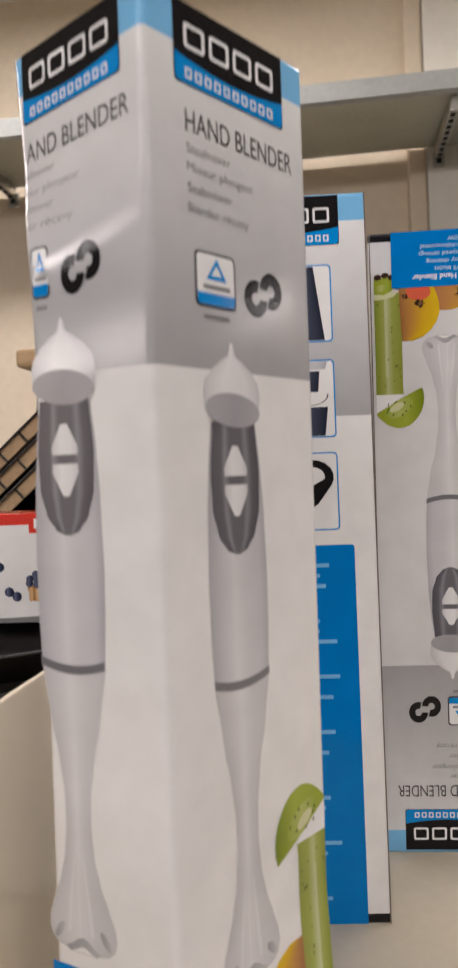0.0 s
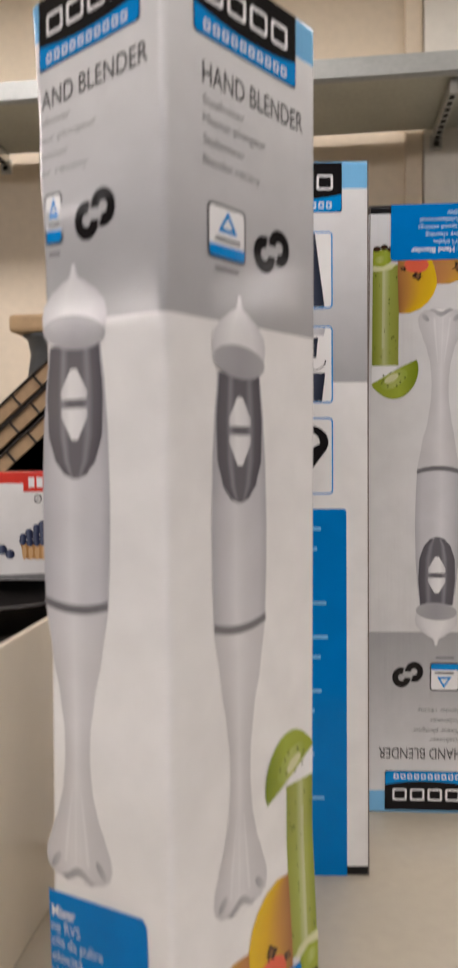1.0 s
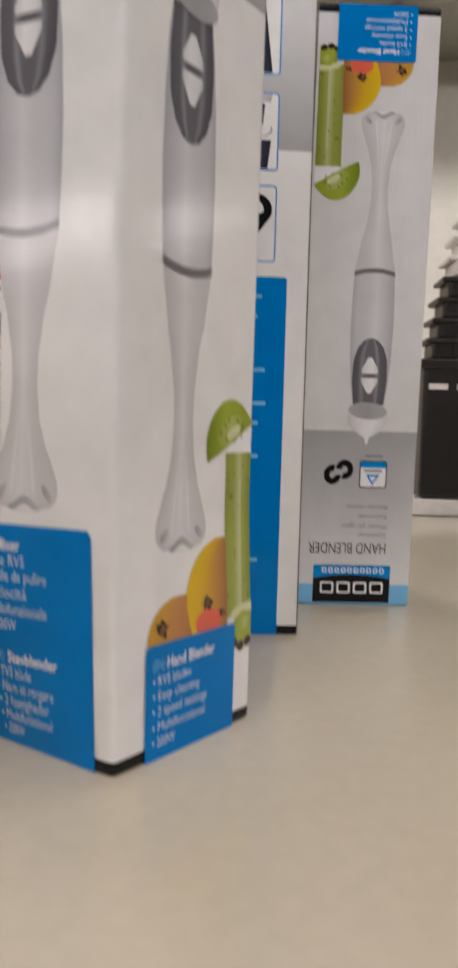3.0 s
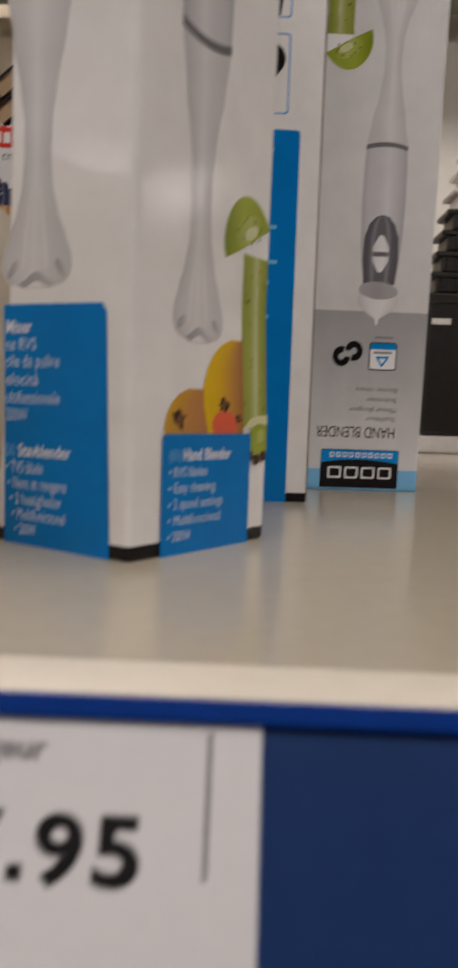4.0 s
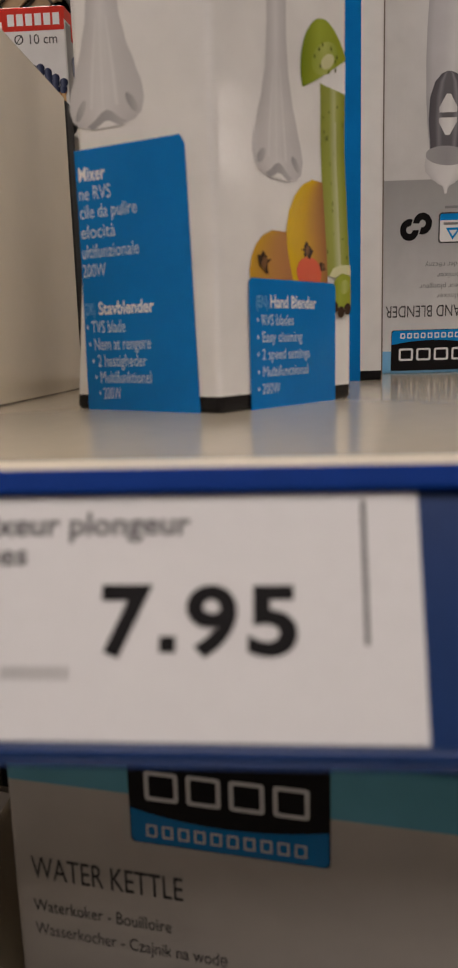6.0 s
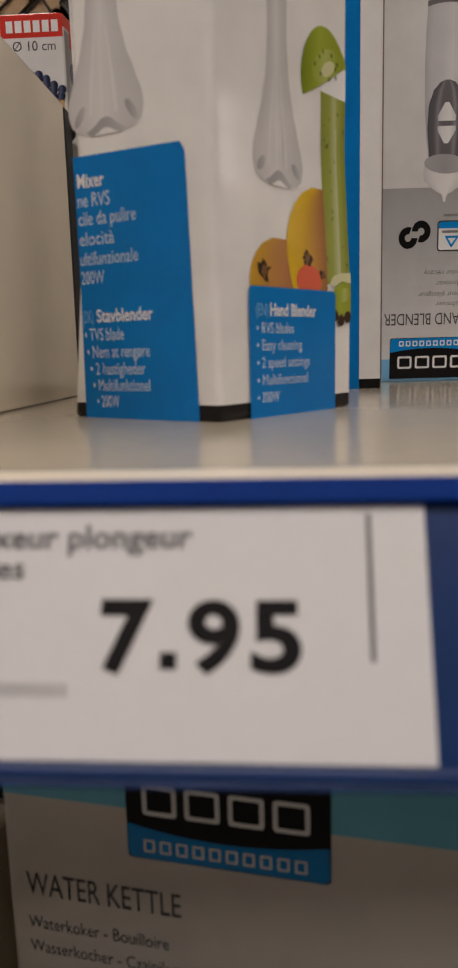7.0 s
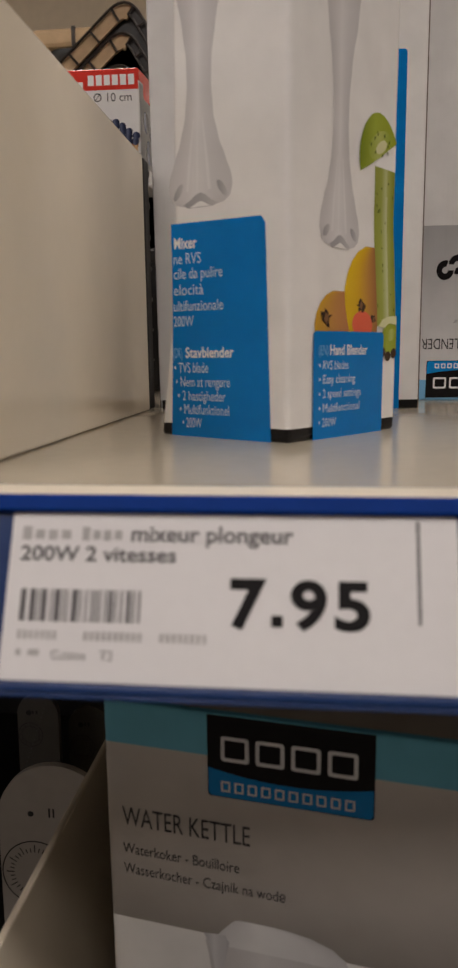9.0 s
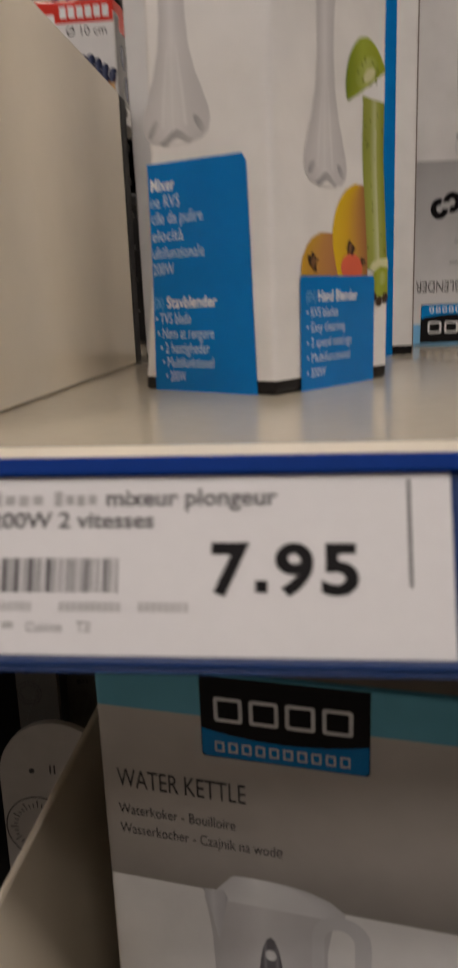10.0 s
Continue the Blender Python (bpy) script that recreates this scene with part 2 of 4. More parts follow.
def extruded(profile, x0, x1):
    """A closed profile of (y, z) drawn along x."""
    bm = bmesh.new()
    a = [bm.verts.new((x0, y, z)) for y, z in profile]
    b = [bm.verts.new((x1, y, z)) for y, z in profile]
    k = len(profile)
    for i in range(k):
        bm.faces.new((a[i], b[i], b[(i + 1) % k], a[(i + 1) % k]))
    bm.faces.new(a[::-1]), bm.faces.new(b)
    bmesh.ops.recalc_face_normals(bm, faces=bm.faces)
    return bm


def tube(points, radius, closed=False, sides=8, bm=None):
    bm = bm or bmesh.new()
    pts = [Vector(p) for p in points]
    rings = []
    for i, p in enumerate(pts):
        a = pts[i - 1] if i or closed else p
        c = pts[(i + 1) % len(pts)] if i + 1 < len(pts) or closed else p
        q = (c - a).to_track_quat("Z", "Y")
        rings.append([bm.verts.new(p + q @ Vector((radius * math.cos(2 * math.pi * k / sides), radius * math.sin(2 * math.pi * k / sides), 0))) for k in range(sides)])
    pairs = list(zip(rings, rings[1:])) + ([(rings[-1], rings[0])] if closed else [])
    for r, s in pairs:
        for k in range(sides):
            bm.faces.new((r[k], r[(k + 1) % sides], s[(k + 1) % sides], s[k]))
    if not closed:
        bm.faces.new(rings[0][::-1]), bm.faces.new(rings[-1])
    return bm


def lathe(profile, sides=48):
    """A turned body about z from (radius, z) pairs."""
    bm = bmesh.new()
    rings = [[bm.verts.new((r * math.cos(2 * math.pi * k / sides), r * math.sin(2 * math.pi * k / sides), z)) for k in range(sides)] for r, z in profile]
    for a, b in zip(rings, rings[1:]):
        for k in range(sides):
            bm.faces.new((a[k], a[(k + 1) % sides], b[(k + 1) % sides], b[k]))
    bm.faces.new(rings[0][::-1]), bm.faces.new(rings[-1])
    bmesh.ops.recalc_face_normals(bm, faces=bm.faces)
    return bm


def stretch(v):
    """Moves the third carton's print lower towards its foot, fitted to the camera's view."""
    knots = ((-10, -0.5), (0, 0), (41, 33.5), (81, 71.5), (171, 164), (279, 275), (356, 356.3), (400, 401))
    for (a, p), (b, q) in zip(knots, knots[1:]):
        if v <= b:
            return p + (q - p) * (v - a) / (b - a)
    return v


class Face:
    """One printed side of a carton: u to the reader's right and v up, in millimetres; h lifts off the card."""

    def __init__(self, o, d, up, shift=lambda u, v: u, rise=lambda v: v):
        self.o, self.d, self.up, self.shift, self.rise = Vector(o), Vector(d), Vector(up), shift, rise
        self.n = self.d.cross(self.up).normalized()

    def at(self, u, v, h=0.0):
        return self.o + self.d * (self.shift(u, v) * 0.001) + self.up * (self.rise(v) * 0.001) + self.n * (h * 0.001)

    def turned(self, w, hgt):
        """The same side with the print upside down, stretched to fit the camera's view."""
        return Face(self.at(w, hgt), -self.d, -self.up, lambda u, v: 1.04 * u + 0.6, stretch)


class BentFace(Face):
    """A printed side of a twisted carton: edge(v) and way(v) give its upright edge and the direction across it at height v."""

    def __init__(self, edge, way, shift, hand=1):
        self.edge, self.way, self.shift, self.hand = edge, way, shift, hand
        self.n = self.normal(150)

    def normal(self, v):
        return self.way(v).cross(Vector((0, 0, 1))).normalized() * self.hand

    def at(self, u, v, h=0.0):
        return self.edge(v) + self.way(v) * (self.shift(u, v) * 0.001) + self.normal(v) * (h * 0.001)


def flat(face, points, h, bm=None):
    bm = bm or bmesh.new()
    us = [p[0] for p in points]
    lo, span = min(us), max(max(us) - min(us), 1e-6)
    uv = bm.loops.layers.uv.verify()
    f = bm.faces.new([bm.verts.new(face.at(u, v, h)) for u, v in points])
    for loop, p in zip(f.loops, points):
        loop[uv].uv = ((p[0] - lo) / span, 0.5)
    f.normal_update()
    if f.normal.dot(face.n) < 0:
        f.normal_flip()
    if len(points) > 4:
        bmesh.ops.triangulate(bm, faces=[f])
    return bm


def rounded(u0, v0, u1, v1, r, corners="abcd", k=4):
    """Outline of a rectangle; a, b, c, d: lower left, lower right, upper right, upper left are rounded."""
    out = []
    for name, cu, cv, a0 in (("a", u0 + r, v0 + r, 180), ("b", u1 - r, v0 + r, 270), ("c", u1 - r, v1 - r, 0), ("d", u0 + r, v1 - r, 90)):
        if name in corners:
            out += [(cu + r * math.cos(radians(a0 + 90 * j / k)), cv + r * math.sin(radians(a0 + 90 * j / k))) for j in range(k + 1)]
        else:
            out.append({"a": (u0, v0), "b": (u1, v0), "c": (u1, v1), "d": (u0, v1)}[name])
    return out


def oval(u, v, a, b, turn=0.0, k=20, start=0.0, stop=360.0):
    c, s = math.cos(radians(turn)), math.sin(radians(turn))
    n = k if stop - start >= 360 else k + 1
    pts = [(a * math.cos(radians(start + (stop - start) * j / k)), b * math.sin(radians(start + (stop - start) * j / k))) for j in range(n)]
    return [(u + x * c - y * s, v + x * s + y * c) for x, y in pts]


def ring(face, outer, inner, h, bm=None):
    """A flat frame between two outlines with as many points."""
    bm = bm or bmesh.new()
    a = [bm.verts.new(face.at(*p, h)) for p in outer]
    b = [bm.verts.new(face.at(*p, h)) for p in inner]
    k = len(a)
    for i in range(k):
        f = bm.faces.new((a[i], a[(i + 1) % k], b[(i + 1) % k], b[i]))
        f.normal_update()
        if f.normal.dot(face.n) < 0:
            f.normal_flip()
    return bm


def turned_print(face, rows, h, bm=None):
    """A printed outline from rows of (v, left u, right u), with UV across it."""
    bm = bm or bmesh.new()
    uv = bm.loops.layers.uv.verify()
    cols = 8
    grid = [[bm.verts.new(face.at(a + (b - a) * k / cols, v, h)) for k in range(cols + 1)] for v, a, b in rows]
    for i in range(len(rows) - 1):
        for k in range(cols):
            f = bm.faces.new((grid[i][k], grid[i][k + 1], grid[i + 1][k + 1], grid[i + 1][k]))
            for loop, x in zip(f.loops, (k, k + 1, k + 1, k)):
                loop[uv].uv = (x / cols, i / len(rows))
            f.normal_update()
            if f.normal.dot(face.n) < 0:
                f.normal_flip()
    return bm


def smooth_rows(profile, centre, sx=1.0, steps=4):
    """Rows for turned_print from (v, half width), eased between."""
    out = []
    for (v0, w0), (v1, w1) in zip(profile, profile[1:]):
        for j in range(steps):
            t = j / steps
            e = t * t * (3 - 2 * t)
            out.append((v0 + (v1 - v0) * t, w0 + (w1 - w0) * (0.5 * t + 0.5 * e)))
    out.append(profile[-1])
    return [(v, centre(v) - w * sx, centre(v) + w * sx) for v, w in out]


def glyphs(text, bold=0.0, fine=2):
    curve = bpy.data.curves.new("text", "FONT")
    curve.body, curve.resolution_u, curve.offset = text, fine, bold
    ob = bpy.data.objects.new("text", curve)
    me = bpy.data.meshes.new_from_object(ob)
    co = [(v.co.x, v.co.y) for v in me.vertices]
    faces = [tuple(p.vertices) for p in me.polygons]
    bpy.data.objects.remove(ob)
    bpy.data.meshes.remove(me)
    bpy.data.curves.remove(curve)
    return co, faces


def cap_height():
    co, _ = glyphs("H")
    return max(c[1] for c in co)


CAP = cap_height()


def written(face, text, u0, u1, v, height, h, bold=0.0, slope=0.0):
    """text from u0 to u1 on the base line v with capitals of that height. slope: rise of the line per millimetre."""
    co, faces = glyphs(text, bold, 6 if height > 5 else 3)
    lo, hi = min(c[0] for c in co), max(c[0] for c in co)
    sx, sy = (u1 - u0) / (hi - lo), height / CAP
    bm = bmesh.new()
    vs = [bm.verts.new(face.at(u0 + (x - lo) * sx, v + y * sy + slope * (x - lo) * sx, h)) for x, y in co]
    for f in faces:
        try:
            g = bm.faces.new([vs[k] for k in f])
        except ValueError:
            continue
        g.normal_update()
        if g.normal.dot(face.n) < 0:
            g.normal_flip()
    return bm


def bars(face, spans, v0, v1, h):
    bm = bmesh.new()
    for a, b in spans:
        flat(face, [(a, v0), (b, v0), (b, v1), (a, v1)], h, bm)
    return bm


def carton(name, parent, corner, height, bands, label="", rounding=0.0022):
    """A closed carton. corner(v): its corners at height v in millimetres, anticlockwise from above. bands: (top v, material)."""
    edges = sorted({0.0, 1.2, 3.0, height - 2.0, height - 0.6, height, *[b[0] for b in bands if b[0] < height], *[height * k / 126 for k in range(127)]})
    mats, bm = [], bmesh.new()
    uv = bm.loops.layers.uv.verify()
    rings = []
    for v in edges:
        inset = 0.0008 if v in (0.0, height) else 0.0
        cs = [Vector(c) for c in corner(v)]
        mid = sum(cs, Vector()) / len(cs)
        loop = []
        for i, c in enumerate(cs):
            c = c + (mid - c).normalized() * inset
            a, b = (cs[i - 1] - c).normalized(), (cs[(i + 1) % len(cs)] - c).normalized()
            loop.append(c + a * (rounding + 0.001))
            for j in range(5):
                t = j / 4
                loop.append(c + a * rounding * (1 - t) ** 2 + b * rounding * t ** 2)
            loop.append(c + b * (rounding + 0.001))
        rings.append([bm.verts.new(p) for p in loop])
    k = len(rings[0])
    bottom = 0.0
    spans = []
    for top, m in bands:
        spans.append((bottom, top, m))
        bottom = top
        if m not in mats:
            mats.append(m)
    for i in range(len(edges) - 1):
        v = 0.5 * (edges[i] + edges[i + 1])
        s0, s1, m = next(s for s in spans if v <= s[1])
        for j in range(k):
            f = bm.faces.new((rings[i][j], rings[i][(j + 1) % k], rings[i + 1][(j + 1) % k], rings[i + 1][j]))
            f.material_index = mats.index(m)
            f.smooth = True
            for loop, (x, e) in zip(f.loops, ((j, i), (j + 1, i), (j + 1, i + 1), (j, i + 1))):
                loop[uv].uv = (x / k, (edges[e] - s0) / (s1 - s0))
    f0, f1 = bm.faces.new(rings[0][::-1]), bm.faces.new(rings[-1])
    f0.material_index, f1.material_index = mats.index(spans[0][2]), mats.index(spans[-1][2])
    me = bpy.data.meshes.new(name)
    bm.normal_update()
    bm.to_mesh(me)
    bm.free()
    for m in mats:
        me.materials.append(m)
    ob = new(name, me)
    ob.parent = parent
    return tagged(ob, label)


# ---- prints shared by the cartons ----
def brand_block(face, t, u0, u1, v0, v1, h=0.15):
    """Black brand plate over an arched blue strip, with plain pale shapes in place of its letters."""
    w, hgt = u1 - u0, v1 - v0
    plate = part("brand_plate", flat(face, rounded(u0, v0, u1, v1, 1.4, "ab"), h), M_black, t, "black brand plate")
    foot = [(u0 + 0.3, v0 + 1.5), (u0 + 1.5, v0 + 0.3), (u1 - 1.5, v0 + 0.3), (u1 - 0.3, v0 + 1.5)]
    arch = [(u0 + 0.3 + (w - 0.6) * (1 - k / 12), v0 + hgt * (0.255 + 0.10 * (1 - k / 6) ** 2)) for k in range(13)]
    part("brand_strip", flat(face, foot + arch, h + 0.1), M_logo_blue, plate, "bright blue strip below the brand plate")
    a, b = v0 + 0.45 * hgt, v0 + 0.755 * hgt
    for k in range(4):
        x0 = u0 + w * (0.085 + 0.215 * k)
        x1 = x0 + w * 0.175
        s = w * 0.024
        part("mark", ring(face, rounded(x0, a, x1, b, 1.2), rounded(x0 + s, a + s, x1 - s, b - s, 0.6), h + 0.12), M_paper_white, plate, "plain pale outlined mark")
    for k in range(10):
        span = (u0 + w * (0.085 + 0.083 * k), u0 + w * (0.085 + 0.083 * k + 0.058))
        part("small_mark", ring(face, rounded(span[0], v0 + 0.075 * hgt, span[1], v0 + 0.205 * hgt, 0.3), rounded(span[0] + 0.7, v0 + 0.075 * hgt + 0.7, span[1] - 0.7, v0 + 0.205 * hgt - 0.7, 0.1), h + 0.2), M_paper_white, plate, "small pale mark")


def seals(face, t, u, v, s=1.0, g=None, gs=1.0):
    """Test badge with a blue triangle, and a dark curled mark beside it; u, v: lower left of the badge."""
    w, hgt = 17.7 * s, 17.2
    badge = part("test_badge", flat(face, rounded(u, v, u + w, v + hgt, 2.0), 0.15), M_ink, t, "test badge with dark outline")
    part("badge_field", flat(face, rounded(u + 0.8, v + 0.8, u + w - 0.8, v + hgt - 0.8, 1.5), 0.25), M_paper_white, badge)
    part("badge_foot", flat(face, rounded(u + 0.8, v + 0.8, u + w - 0.8, v + 4.4, 1.2, "ab"), 0.35), M_logo_blue, badge)
    c = u + w * 0.5
    tri = [(c - 4.2 * s, v + 8.6), (c + 4.6 * s, v + 8.6), (c + 0.4 * s, v + 15.4)]
    tin = [(c - 2.2 * s, v + 9.9), (c + 2.6 * s, v + 9.9), (c + 0.4 * s, v + 13.3)]
    part("badge_triangle", ring(face, tri, tin, 0.35), M_logo_blue, badge)
    part("badge_lines", bars(face, [(c - 5.6 * s, c + 6.0 * s)], v + 5.6, v + 7.0, 0.35), M_ink_soft, badge)
    part("caption_bar", bars(face, [(c - 5.5 * s, c + 5.5 * s)], v - 3.6, v - 2.2, 0.15), M_ink_soft, t)
    g = u + w + 4.5 if g is None else g
    for cu, cv, a0 in ((5.0, 5.8, 70), (12.6, 9.2, 250)):
        bm = bmesh.new()
        rims = []
        for q in range(17):
            b = radians(a0 + q * 18)
            rims.append([bm.verts.new(face.at(g + (cu + r * math.cos(b)) * gs, v + cv + r * 1.1 * math.sin(b), 0.15)) for r in (5.6, 1.9)])
        for a, b in zip(rims, rims[1:]):
            f = bm.faces.new((a[0], b[0], b[1], a[1]))
            f.normal_update()
            if f.normal.dot(face.n) < 0:
                f.normal_flip()
        part("curled_mark", bm, M_black, t, "plain dark curled mark")


def tool_picture(face, t, centre, sx, dv=lambda v: v):
    """Printed picture of an upright stick blender."""
    def rows(profile, c=0.0):
        return smooth_rows([(dv(v), w) for v, w in profile], lambda v: centre(v) + c, sx)

    body = part("tool_picture", turned_print(face, rows([(171, 12.5), (188, 13.2), (204, 13.4), (225, 12.8), (240, 11.7), (254, 10.0)]), 0.12), M_tool, t, "printed picture of a grey hand blender")
    part("shaft_picture", turned_print(face, rows([(73.6, 7.0), (74.4, 10.2), (76.5, 12.6), (80, 13.5), (84, 13.0), (90, 10.9), (98, 8.0), (107, 5.9), (118, 5.0), (128, 5.2), (140, 6.8), (155, 9.9), (171, 12.5)]), 0.12), M_shaft, body)
    part("bell_slot", flat(face, oval(centre(80) - 9.2 * sx, dv(79.0), 2.9 * sx, 1.5, 48), 0.26), M_slot, body)
    part("bell_slot", flat(face, oval(centre(80) + 9.2 * sx, dv(79.0), 2.9 * sx, 1.5, -48), 0.26), M_slot, body)
    part("bell_notch", flat(face, [(centre(75) + x * sx, dv(v)) for x, v in ((-4.6, 73.2), (-2.6, 74.0), (-1.0, 74.9), (0.2, 75.1), (1.4, 74.8), (2.8, 74.0), (4.6, 73.2))], 0.26), M_card, body)
    part("bell_shade", flat(face, [(centre(75) + x * sx, dv(v)) for x, v in ((-7.2, 74.2), (-4.4, 75.6), (-1.8, 77.6), (0.2, 78.2), (2.2, 77.4), (4.6, 75.4), (7.2, 74.2), (5.4, 73.0), (-5.4, 73.0))], 0.20), M_slot, body)
    for x, w in ((-1.0, 1.2), (-4.6, 0.8), (3.4, 0.8)):
        part("bell_fold", turned_print(face, [(dv(79.0), centre(79) + (1.15 * x - w) * sx, centre(79) + (1.15 * x + w) * sx), (dv(90), centre(90) + (0.9 * x - w) * sx, centre(90) + (0.9 * x + w) * sx), (dv(106), centre(106) + (0.45 * x - 0.3 * w) * sx, centre(106) + (0.45 * x + 0.3 * w) * sx)], 0.22), M_fold, body)
    part("grip_picture", turned_print(face, rows([(212, 1.2), (213.5, 4.6), (218, 8.2), (226, 10.6), (238, 11.0), (254, 9.6)]), 0.24), M_grip, body)
    part("dome_picture", turned_print(face, rows([(255.5, 10.8), (259, 12.2), (263, 12.7), (266.5, 12.0), (270, 9.2), (273.0, 5.2), (275, 1.8), (277, 1.1), (279, 0.7)]), 0.34), M_dome, body)
    part("collar_picture", flat(face, oval(centre(258), dv(257.8), 12.3 * sx, 5.4, -4, 28), 0.44), M_collar, body)
    c = centre(235)
    up_mark = [(c - 5.0 * sx, dv(237.0)), (c + 5.0 * sx, dv(237.0)), (c + 5.2 * sx, dv(239.5)), (c + 1.2 * sx, dv(246.5)), (c - 1.2 * sx, dv(246.5)), (c - 5.2 * sx, dv(239.5))]
    low_mark = [(c - 5.0 * sx, dv(234.2)), (c - 5.2 * sx, dv(231.5)), (c - 1.2 * sx, dv(224.2)), (c + 1.2 * sx, dv(224.2)), (c + 5.2 * sx, dv(231.5)), (c + 5.0 * sx, dv(234.2))]
    part("button_mark", flat(face, up_mark, 0.36), M_dome, body)
    part("button_mark", flat(face, low_mark[::-1], 0.36), M_dome, body)
    bm = bmesh.new()
    for k in range(10):
        x0, x1 = -1 + k / 5, -1 + (k + 1) / 5
        c = centre(171)
        y0, y1 = dv(172.2) - 2.2 * (1 - x0 * x0), dv(172.2) - 2.2 * (1 - x1 * x1)
        flat(face, [(c + 12.7 * sx * x0, y0 - 1.5), (c + 12.7 * sx * x1, y1 - 1.5), (c + 12.7 * sx * x1, y1 + 1.3), (c + 12.7 * sx * x0, y0 + 1.3)], 0.26, bm)
    part("ring_picture", bm, M_ring, body)


def fruit_picture(face, t, right):
    """Printed kiwi slice, glass of green juice and fruit; right: the u at which the side ends."""
    e = right
    glass = part("juice_picture", turned_print(face, [(44 + 5 * k, 56.5, e) for k in range(13)] + [(107.5, 56.2, e)], 0.13), M_juice, t, "printed picture of green juice and fruit")
    part("glass_rim", flat(face, [(56.2, 107.5), (e, 107.5), (e, 118), (61.0, 113)], 0.13), M_paper_white, glass)
    slice_ = [(45.6, 104.0), (44.6, 107.5), (44.5, 111), (45.0, 114.5), (46.2, 118), (48, 121.2), (50.4, 124), (53.2, 126.2), (56.2, 127.4), (59.2, 127.8), (62.2, 127.3), (65.2, 126), (68, 124), (70.3, 121.8), (e, 119.6), (e, 118.5), (62, 112.5), (53, 107.5)]
    part("kiwi_slice", flat(face, slice_, 0.24), M_kiwi, glass)
    part("kiwi_flesh", flat(face, oval(59.0, 115.8, 9.0, 4.6, 30, 24), 0.30), M_kiwi_core, glass)
    part("kiwi_core", flat(face, oval(60.5, 115.2, 4.6, 2.1, 30), 0.36), M_paper_cream, glass)
    part("glass_glint", turned_print(face, [(48 + 7 * k, 64.8, 66.4) for k in range(8)], 0.24), M_juice_pale, glass)
    part("kiwi_cut", flat(face, oval(68.0, 40.6, 3.4, 2.4, 20), 0.46), M_kiwi_core, glass)
    bm = bmesh.new()
    rng = random.Random(5)
    for k in range(9):
        a = radians(28 + k * 42)
        flat(face, oval(60.0 + 7.0 * math.cos(a) * (0.75 + 0.4 * rng.random()), 116.0 + 4.0 * math.sin(a), 0.8, 0.45, 40 + 60 * rng.random(), 8), 0.44, bm)
    for k in range(16):
        flat(face, oval(58.0 + rng.random() * (e - 59.5), 50 + rng.random() * 54, 0.2 + 0.2 * rng.random(), 0.3 + 0.7 * rng.random(), 0, 8), 0.36, bm)
    part("seeds", bm, M_seed, glass)
    m1 = part("fruit_picture", turned_print(face, [(40, 15.3, 38), (44, 15.0, 39), (48, 16.0, 39), (52, 18.5, 38.5), (55, 22.0, 37.0), (57, 27.0, 36.0)], 0.22), M_orange, glass)
    part("fruit_picture", turned_print(face, [(40, 38, 57.5), (46, 36, 57.5), (52, 34.6, 57.5), (58, 34.4, 57.2), (64, 36.3, 57), (69, 39.5, 56.8), (73, 44, 56.6), (75.6, 50, 56.5)], 0.32), M_mango, glass)
    part("fruit_picture", flat(face, oval(46.5, 44.5, 7.2, 5.4, 0, 24), 0.42), M_coral, glass)
    part("fruit_picture", flat(face, [(59.5, 33.5), (e, 33.0), (e, 44.6), (66.5, 45.2), (62.0, 43.0), (59.8, 38.5)], 0.42), M_kiwi, glass)
    part("fruit_picture", flat(face, [(58.4, 44.0), (62.0, 43.4), (66.5, 45.4), (e, 44.8), (e, 48.6), (66.0, 48.2), (61.0, 46.8)], 0.50), M_paper_cream, glass)
    for u, v, r in ((22.0, 46.5, 3.4), (45.6, 52.0, 2.8), (54.5, 46.8, 1.8)):
        edge = []
        for q in range(18):
            a, w = 2 * math.pi * q / 18, r * (0.55 + 0.75 * rng.random())
            edge.append((u + w * math.cos(a), v + 0.9 * w * math.sin(a)))
        part("fruit_stem", flat(face, edge, 0.47), M_brown, glass)
        part("stem_tip", flat(face, [(u - r * 0.5, v - r * 0.2), (u + r * 0.1, v - r * 0.7), (u + r * 0.5, v + r * 0.3), (u - r * 0.1, v + r * 0.6)], 0.56), M_stem, glass)
    for k, (u, v) in enumerate(((61.6, 33.2), (65.6, 31.6), (69.9, 32.8))):
        part("dark_berry", flat(face, oval(u, v, 2.3, 2.1, 20 * k, 12), 0.58), M_brown, glass)


SMALL_LINES = (("Staafmixer", 335.2, 35.0), ("Mixeur plongeur", 329.6, 45.5), ("Stabmixer", 323.3, 35.2), ("Blender ręczny", 317.2, 42.5))
BULLETS = (("• RVS blades", 27.0, 36.8), ("• Easy cleaning", 21.6, 41.5), ("• 2 speed settings", 16.0, 45.8), ("• Multifunctional", 10.4, 44.8), ("• 200W", 4.8, 28.9))


